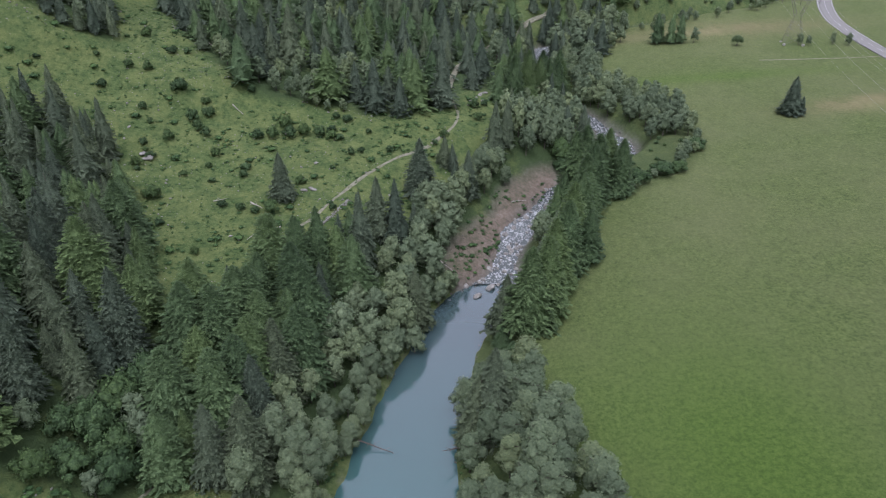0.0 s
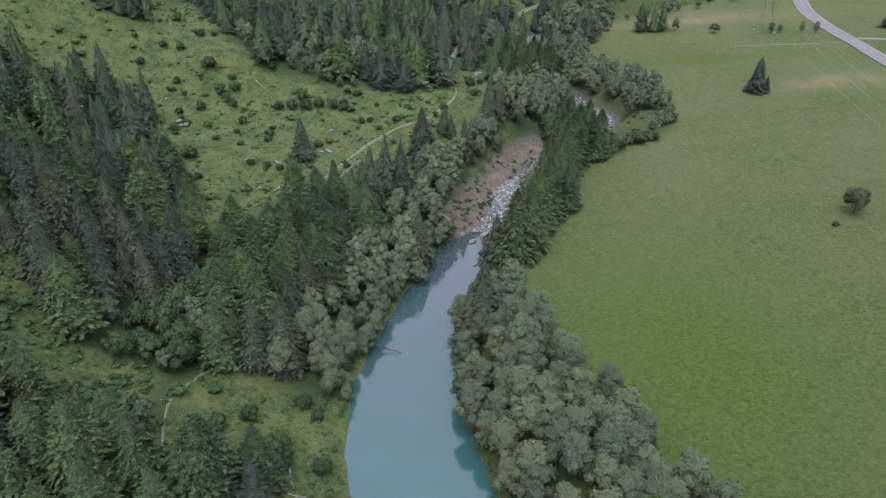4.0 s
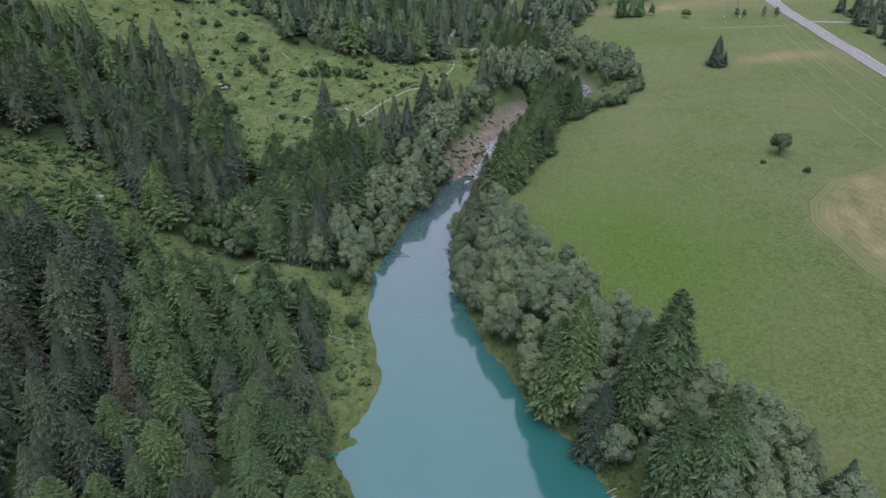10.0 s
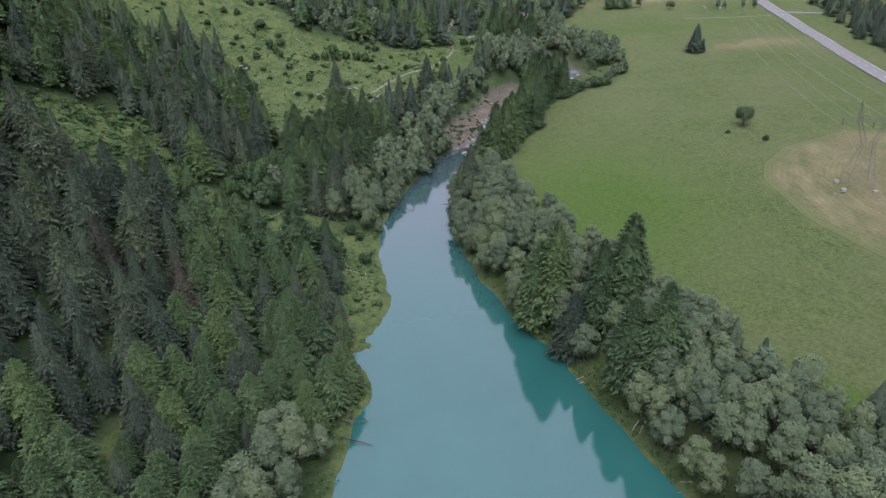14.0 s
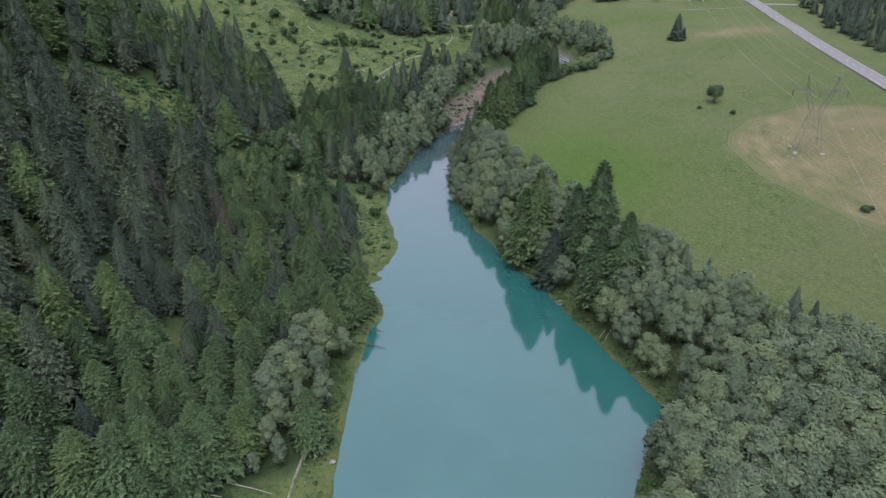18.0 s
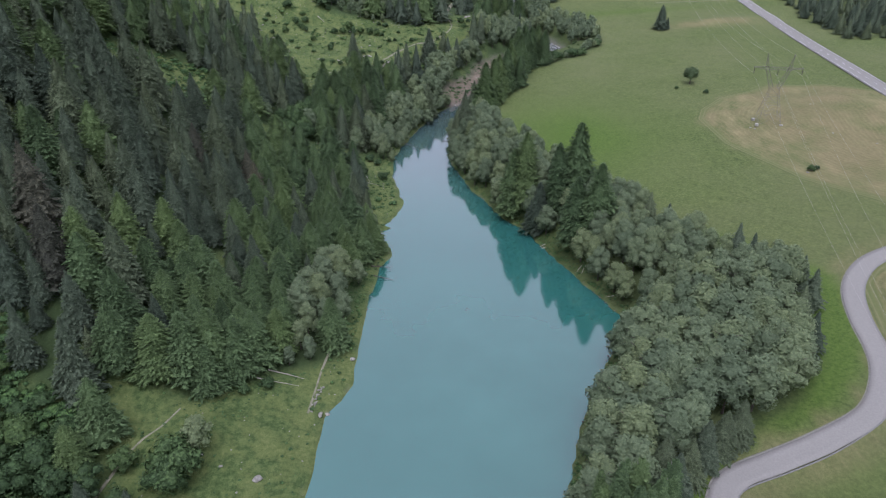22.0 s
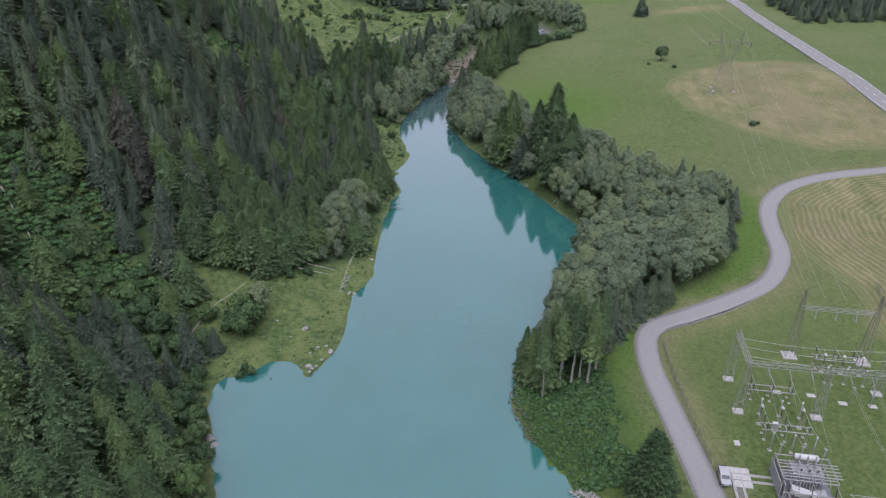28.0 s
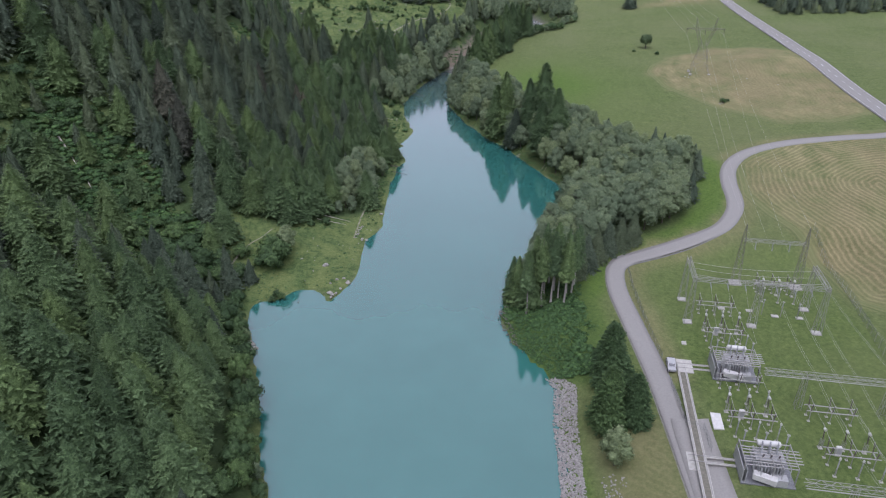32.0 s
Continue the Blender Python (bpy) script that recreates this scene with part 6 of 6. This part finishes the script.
# dry stone wall beside the track
wall_spots = []
for p in curve_points([(-33, 162), (-30.5, 167), (-28, 172), (-25.5, 178)], .5):
    for k in range(3):
        x, y = p[0] + 1.4 + chance.uniform(-.5, .5), p[1] + chance.uniform(-.4, .4)
        wall_spots.append((x, y, ground(x, y) + k * .12, chance.uniform(.4, .9)))
for p in curve_points([(-26.2, -58), (-27, -62), (-27.4, -65)], .5):
    for k in range(2):
        x, y = p[0] + chance.uniform(-.4, .4), p[1] + chance.uniform(-.4, .4)
        wall_spots.append((x, y, ground(x, y), chance.uniform(.4, .8)))
rubble("stone_row", wall_spots, M_ROCK, "low tumbled row of pale stones beside the path", "stones")
spots = []
while len(spots) < 1700:
    x, y = chance.uniform(-150, 10), chance.uniform(120, 330)
    if inside(MEADOW, x, y) and ripple(x, y, 9, 3) + chance.uniform(-.8, .8) > .2:
        s = chance.uniform(.14, .5) if chance.random() < .93 else chance.uniform(.6, 1.1)
        spots.append((x, y, ground(x, y), s))
for i in range(420):
    x, y = chance.uniform(-120, -54), chance.uniform(34, 104)
    if inside(HILL_CLEARING, x, y):
        spots.append((x, y, ground(x, y), chance.uniform(.2, .7)))
for i in range(260):
    x, y = chance.uniform(-54, -12), chance.uniform(20, 88)
    if inside(SHORE_MEADOW, x, y) and x < banks(y)[0] - 1:
        spots.append((x, y, ground(x, y), chance.uniform(.15, .4)))
for i in range(70):
    x, y = chance.uniform(-70, -20), chance.uniform(-104, -48)
    if inside(HEADLAND, x, y) and x < banks(y)[0] - .5:
        spots.append((x, y, ground(x, y), chance.uniform(.2, .5)))
rubble("meadow_stones", spots, M_ROCK, "scattered pale stones in the pasture", "stones")
# bank protection beside the yard
spots = []
while len(spots) < 3800:
    y = chance.uniform(-185, -133.5)
    right = float(banks(y)[1])
    x = right + chance.uniform(-.6, 4.4 - .02 * (-133 - y))
    if y > -138 and x > right + 4.4 - (y + 138) * .3:
        continue
    spots.append((x, y, max(ground(x, y), 0) + chance.uniform(-.1, .15), chance.uniform(.3, .75)))
for i in range(220):
    x, y = chance.uniform(26.5, 30.5), chance.uniform(-190, -163)
    spots.append((x, y, ground(x, y), chance.uniform(.3, .7)))
rubble("riprap", spots, plain("riprap_rock", (.135, .128, .115), (.42, .4, .365), 3.0, .85, 0, .6), "loose pale riprap stones on the lake bank", "riprap")
# stones along the waterline and the river
spots = []
for y in np.arange(-180, 160, .55):
    left, right = banks(y)
    if chance.random() < .5 and ripple(left, y, 5, 2) > .25:
        spots.append((left - chance.uniform(-.3, .8), y, chance.uniform(-.1, .15), chance.uniform(.2, .6)))
    if y > -133 and chance.random() < .6 and ripple(right, y, 4, 7) > 0:
        spots.append((right + chance.uniform(-.3, 1.0), y, chance.uniform(-.1, .25), chance.uniform(.2, .7)))
    if -122 < y < -98:
        for k in range(3):
            spots.append((right + chance.uniform(-.2, 2.0), y, chance.uniform(0, .8), chance.uniform(.3, .7)))
rubble("shore_stones", spots, M_WETROCK, "small grey stones along the waterline", "stones")
spots = []
for y in np.arange(154, 300, .12):
    left, right = (float(v) for v in banks(y))
    z = float(along(RIVER_LEVEL, y))
    side = chance.random()
    if side < .4:
        x = left + chance.uniform(-2.2, 2.0)
    elif side < .8:
        x = right + chance.uniform(-2.0, 2.2)
    else:
        x = chance.uniform(left, right)
    spots.append((x, y, max(ground(x, y), z) - .1, chance.uniform(.25, .6) if chance.random() < .85 else chance.uniform(.7, 1.4)))
for i in range(420):
    x, y = chance.uniform(-4, 36), chance.uniform(156, 216)
    if inside(SLIDE, x, y):
        spots.append((x, y, ground(x, y), chance.uniform(.2, .6)))
rubble("river_stones", spots, M_WETROCK, "grey stones in and beside the river", "stones")
for x, y, s in [(11, 156, 3.0), (14.5, 160, 3.6), (17, 158, 2.0), (8, 161, 2.6), (13, 164, 2.2), (19, 168, 2.4), (15, 169, 3.0), (22, 178, 2.6), (24, 190, 2.4), (29, 206, 4.2), (31, 209, 3.6), (28, 196, 2.0), (37, 214, 2.6), (58, 240, 2.4), (66, 250, 2.2)]:
    boulder(x, y, s, "dark grey boulder standing in the river", "river boulders", .8, float(along(RIVER_LEVEL, y)))
for i in range(44):
    y = chance.uniform(160, 216) if i < 30 else chance.uniform(232, 266)
    left, right = (float(v) for v in banks(y))
    boulder(chance.uniform(left - .5, right + .5), y, chance.uniform(1.0, 2.4), "dark grey boulder standing in the river", "river boulders", .8, float(along(RIVER_LEVEL, y)))
for x, y, s in [(118.6, 74.5, 1.2), (117.5, 76, 1.0), (119.5, 32.5, 1.5), (117.6, 31, 1.1), (141, 62, 1.0), (150, 50, .8), (147, 92, 1.0)]:
    boulder(x, y, s, "small grey rock in the mown field", "field rocks")


# ---- fallen wood ----
def log(a, b, r, label="bleached fallen trunk lying in the grass", group="fallen trunks", lift=.0):
    l = tagged(new("fallen_log"), label, "log", group)
    za, zb = ground(*a) + r * .7 + lift, ground(*b) + r * .7
    s = Shape()
    p = [Vector((a[0], a[1], za)).lerp(Vector((b[0], b[1], zb)), i / 4) + Vector((chance.uniform(-.1, .1), chance.uniform(-.1, .1), 0)) for i in range(5)]
    for i in range(4):
        s.tube(p[i], p[i + 1], r * (1 - .18 * i), 6, r * (1 - .18 * (i + 1)))
    piece("trunk", s, M_DEADWOOD, l)
    for i in (1, 2, 3):
        q = p[i] + Vector((chance.uniform(-1, 1), chance.uniform(-1, 1), chance.uniform(.2, .7))) * r * 5
        piece("snag", Shape().tube(p[i], q, r * .3, 4, r * .08), M_DEADWOOD, l)


for a, b, r in [((-27, 61), (-25.4, 56), .16), ((-26, 55), (-22, 54.4), .12), ((-20.5, 55), (-20, 51), .1), ((-112, -61), (-103, -70), .3), ((-101.5, -71.5), (-98.4, -75), .18), ((-40.5, 163), (-41.5, 160), .2),
                ((-45.5, 158.5), (-46, 155.5), .17), ((-46.6, 159), (-48, 156), .15), ((-50, 172), (-46.5, 170), .25), ((-70, 244), (-66, 239), .3), ((-76, 252), (-84, 262), .3), ((-38, -55), (-30, -56), .14),
                ((-40, -58), (-31, -58.5), .12), ((-60, 172), (-57, 174), .18), ((-66, 222), (-62, 219), .2), ((1, 165), (5, 163), .2), ((24, 200), (29, 203), .3)]:
    log(a, b, r)
for a, b in [((39, -6), (37.2, -8)), ((40, -7), (38.4, -9)), ((31.5, 9.5), (28.2, 8.5)), ((31, 8), (28.6, 7.4)), ((44.5, -22), (42.6, -21)), ((47, -33), (45.2, -35))]:
    log(a, b, .1, "bleached driftwood at the waterline", "driftwood")


def snag_tree(a, b, label):
    """A dead tree leaning out over the water."""
    t = tagged(new("dead_tree"), label, "dead tree", "dead shore trees")
    a, b = Vector(a), Vector(b)
    piece("trunk", Shape().tube(a, b, .16, 6, .05), M_BARK, t)
    d = b - a
    for i in range(16):
        p = a + d * chance.uniform(.3, 1)
        q = p + Vector((chance.uniform(-1, 1), chance.uniform(-1, 1), chance.uniform(-.25, .5))) * chance.uniform(.7, 1.8)
        piece("twig", Shape().tube(p, q, .035, 4, .012), M_BARK, t)


snag_tree((-19.5, -9, .8), (-13.8, -10.5, .15), "bare dead tree fallen into the lake")
snag_tree((-20, -5, 1.5), (-14.6, -4.5, .6), "bare dead branch hanging over the lake")
snag_tree((-15.2, 101, 1.5), (-8.5, 99, .1), "bare dead tree fallen into the lake")
snag_tree((6, 98, 2.5), (1.0, 95, 4.2), "bare dead branch hanging over the lake")

# ---- herbs, tufts and low growth ----
def low_growth(name, spots, label, material, models=herb_models):
    V, F, L, base = [], [], [], 0
    for x, y, s in spots:
        v, f, n = models[chance.randrange(4)]
        a, k = chance.uniform(0, 6.28), s
        c, sn = math.cos(a) * k * 1.2, math.sin(a) * k * 1.2
        V.append(np.stack([v[:, 0] * c - v[:, 1] * sn + x, v[:, 0] * sn + v[:, 1] * c + y, v[:, 2] * k + ground(x, y) - .08], -1))
        L.append(np.stack([n[:, 0] * math.cos(a) - n[:, 1] * math.sin(a), n[:, 0] * math.sin(a) + n[:, 1] * math.cos(a), n[:, 2] + .3], -1))
        F.append(f + base)
        base += len(v)
    me = mesh_of(name, np.concatenate(V), np.concatenate(F), np.concatenate(L))
    me.materials.append(material)
    return tagged(new(name, me), label, "plants", kind="stuff")


spots = []
while len(spots) < 2300:
    x, y = chance.uniform(12, 38), chance.uniform(-134, -98)
    if float(banks(y)[1]) + 1.2 < x < 33.5 - max(0, (-y - 118)) * .2 + 2.6 * float(ripple(x, y, 2.1, 4)) + chance.uniform(-1.2, 1.2):
        spots.append((x, y, chance.uniform(.25, .6) * (1.5 if ripple(x, y, 2.6, 9) > .2 else 1.0)))
low_growth("butterbur_patch", spots, "dense dark green broad-leaved herbs on the bank", M_BUSH_S)
spots = []
for i in range(9000):
    x, y = chance.uniform(-150, 20), chance.uniform(20, 335)
    if i > 6500:
        x, y = chance.uniform(-120, -50), chance.uniform(46, 100)
    if (inside(MEADOW, x, y) or inside(HILL_CLEARING, x, y) or inside(SHORE_MEADOW, x, y)) and ripple(x, y, 7, 6) + chance.uniform(-1, 1) > (.3 if i < 6500 else -.4) and x < banks(y)[0] - 1.5:
        spots.append((x, y, chance.uniform(.3, .9) if chance.random() < .9 else chance.uniform(1, 1.8)))
for i in range(900):
    x, y = chance.uniform(-2, 36), chance.uniform(156, 218)
    if inside(SLIDE, x, y) and ripple(x, y, 4, 3) + chance.uniform(-.6, .6) > .1:
        spots.append((x, y, chance.uniform(.4, 1.1)))
for i in range(2600):
    x, y = chance.uniform(-78, -22), chance.uniform(-106, -46)
    if x < banks(y)[0] - 1.5 and inside(HEADLAND, x, y) and ripple(x, y, 5, 2) + chance.uniform(-.8, .8) > (.5 if x > -45 else -.1):
        spots.append((x, y, chance.uniform(.12, .4)))
for i in range(2200):
    x, y = chance.uniform(-120, -58), chance.uniform(-106, -46)
    if inside(THICKET, x, y):
        spots.append((x, y, chance.uniform(.7, 1.7)))
low_growth("pasture_scrub", spots, "low dark scrub and herbs scattered in the pasture", M_BUSH_S)
spots = []
for i in range(9000):
    x, y = (chance.uniform(-130, 18), chance.uniform(120, 300)) if i < 6000 else (chance.uniform(-120, -10), chance.uniform(18, 100))
    if (inside(MEADOW, x, y) or inside(HILL_CLEARING, x, y) or inside(SHORE_MEADOW, x, y)) and x < banks(y)[0] - 1.5:
        spots.append((x, y, chance.uniform(.12, .4)))
low_growth("pasture_tufts", spots, "small green tufts of herbs and grass in the pasture", M_BUSH_S, tuft_models)
spots = []
for i in range(1700):
    y = chance.uniform(-100, 112)
    left, right = (float(v) for v in banks(y))
    if chance.random() < .5:
        x, ok = right + chance.uniform(.8, 5), y > -100
    else:
        x, ok = left - chance.uniform(1.0, 6), not (inside(SHORE_MEADOW, left - 2, y) or -106 < y < -44) or chance.random() < .1
    if ok:
        spots.append((x, y, chance.uniform(.2, .65)))
low_growth("bank_growth", spots, "low leafy growth along the lake bank", M_BUSH_S)


# ---- house up the valley ----
def house(x, y, turn):
    h = thing("farmhouse", "small timber farmhouse with a dark pitched roof", "house", "", (x, y), turn)
    wood = plain("dark_timber", (.09, .06, .04), (.2, .14, .1), 3.0, .85)
    piece("wall", Shape().box((0, 0, 1.3), (8, 6.5, 3.4), .03), M_CONCRETE, h, "pale plastered ground floor wall")
    piece("upper_wall", Shape().box((0, 0, 4.0), (8.1, 6.6, 2.0), .03), wood, h, "dark timber upper wall")
    piece("gable", Shape().add([(-4.05, -3.3, 5), (-4.05, 3.3, 5), (-4.05, 0, 7.2), (4.05, -3.3, 5), (4.05, 3.3, 5), (4.05, 0, 7.2)], [(0, 1, 2), (3, 5, 4), (0, 2, 5, 3), (1, 4, 5, 2), (0, 3, 4, 1)]), wood, h, "dark timber gable")
    for s in (-1, 1):
        piece("roof", Shape().add([(-5, 0, 7.4), (5, 0, 7.4), (5, s * 4.4, 4.5), (-5, s * 4.4, 4.5), (-5, 0, 7.15), (5, 0, 7.15), (5, s * 4.4, 4.25), (-5, s * 4.4, 4.25)],
                                  [(0, 1, 2, 3), (7, 6, 5, 4), (0, 3, 7, 4), (1, 5, 6, 2), (3, 2, 6, 7)]), plain("slate_roof", (.12, .12, .12), (.22, .21, .2), 3.0, .8), h, "dark grey slate roof slope")
    piece("chimney", Shape().box((1.8, .8, 7.6), (.7, .7, 1.6), .05), M_CONCRETE, h)
    for x2 in (-2.4, 0, 2.4):
        for z in (1.5, 4.0):
            w = piece("window", Shape().box((x2, -3.32, z), (.9, .1, 1.1), .01), M_WHITEBOX, h)
            piece("pane", Shape().box((x2, -3.38, z), (.7, .04, .9), .005), M_GLASS_DARK, w)
    piece("door", Shape().box((3.3, -3.32, .95), (.95, .08, 2.0), .01), wood, h)


house(73, 405, 25)
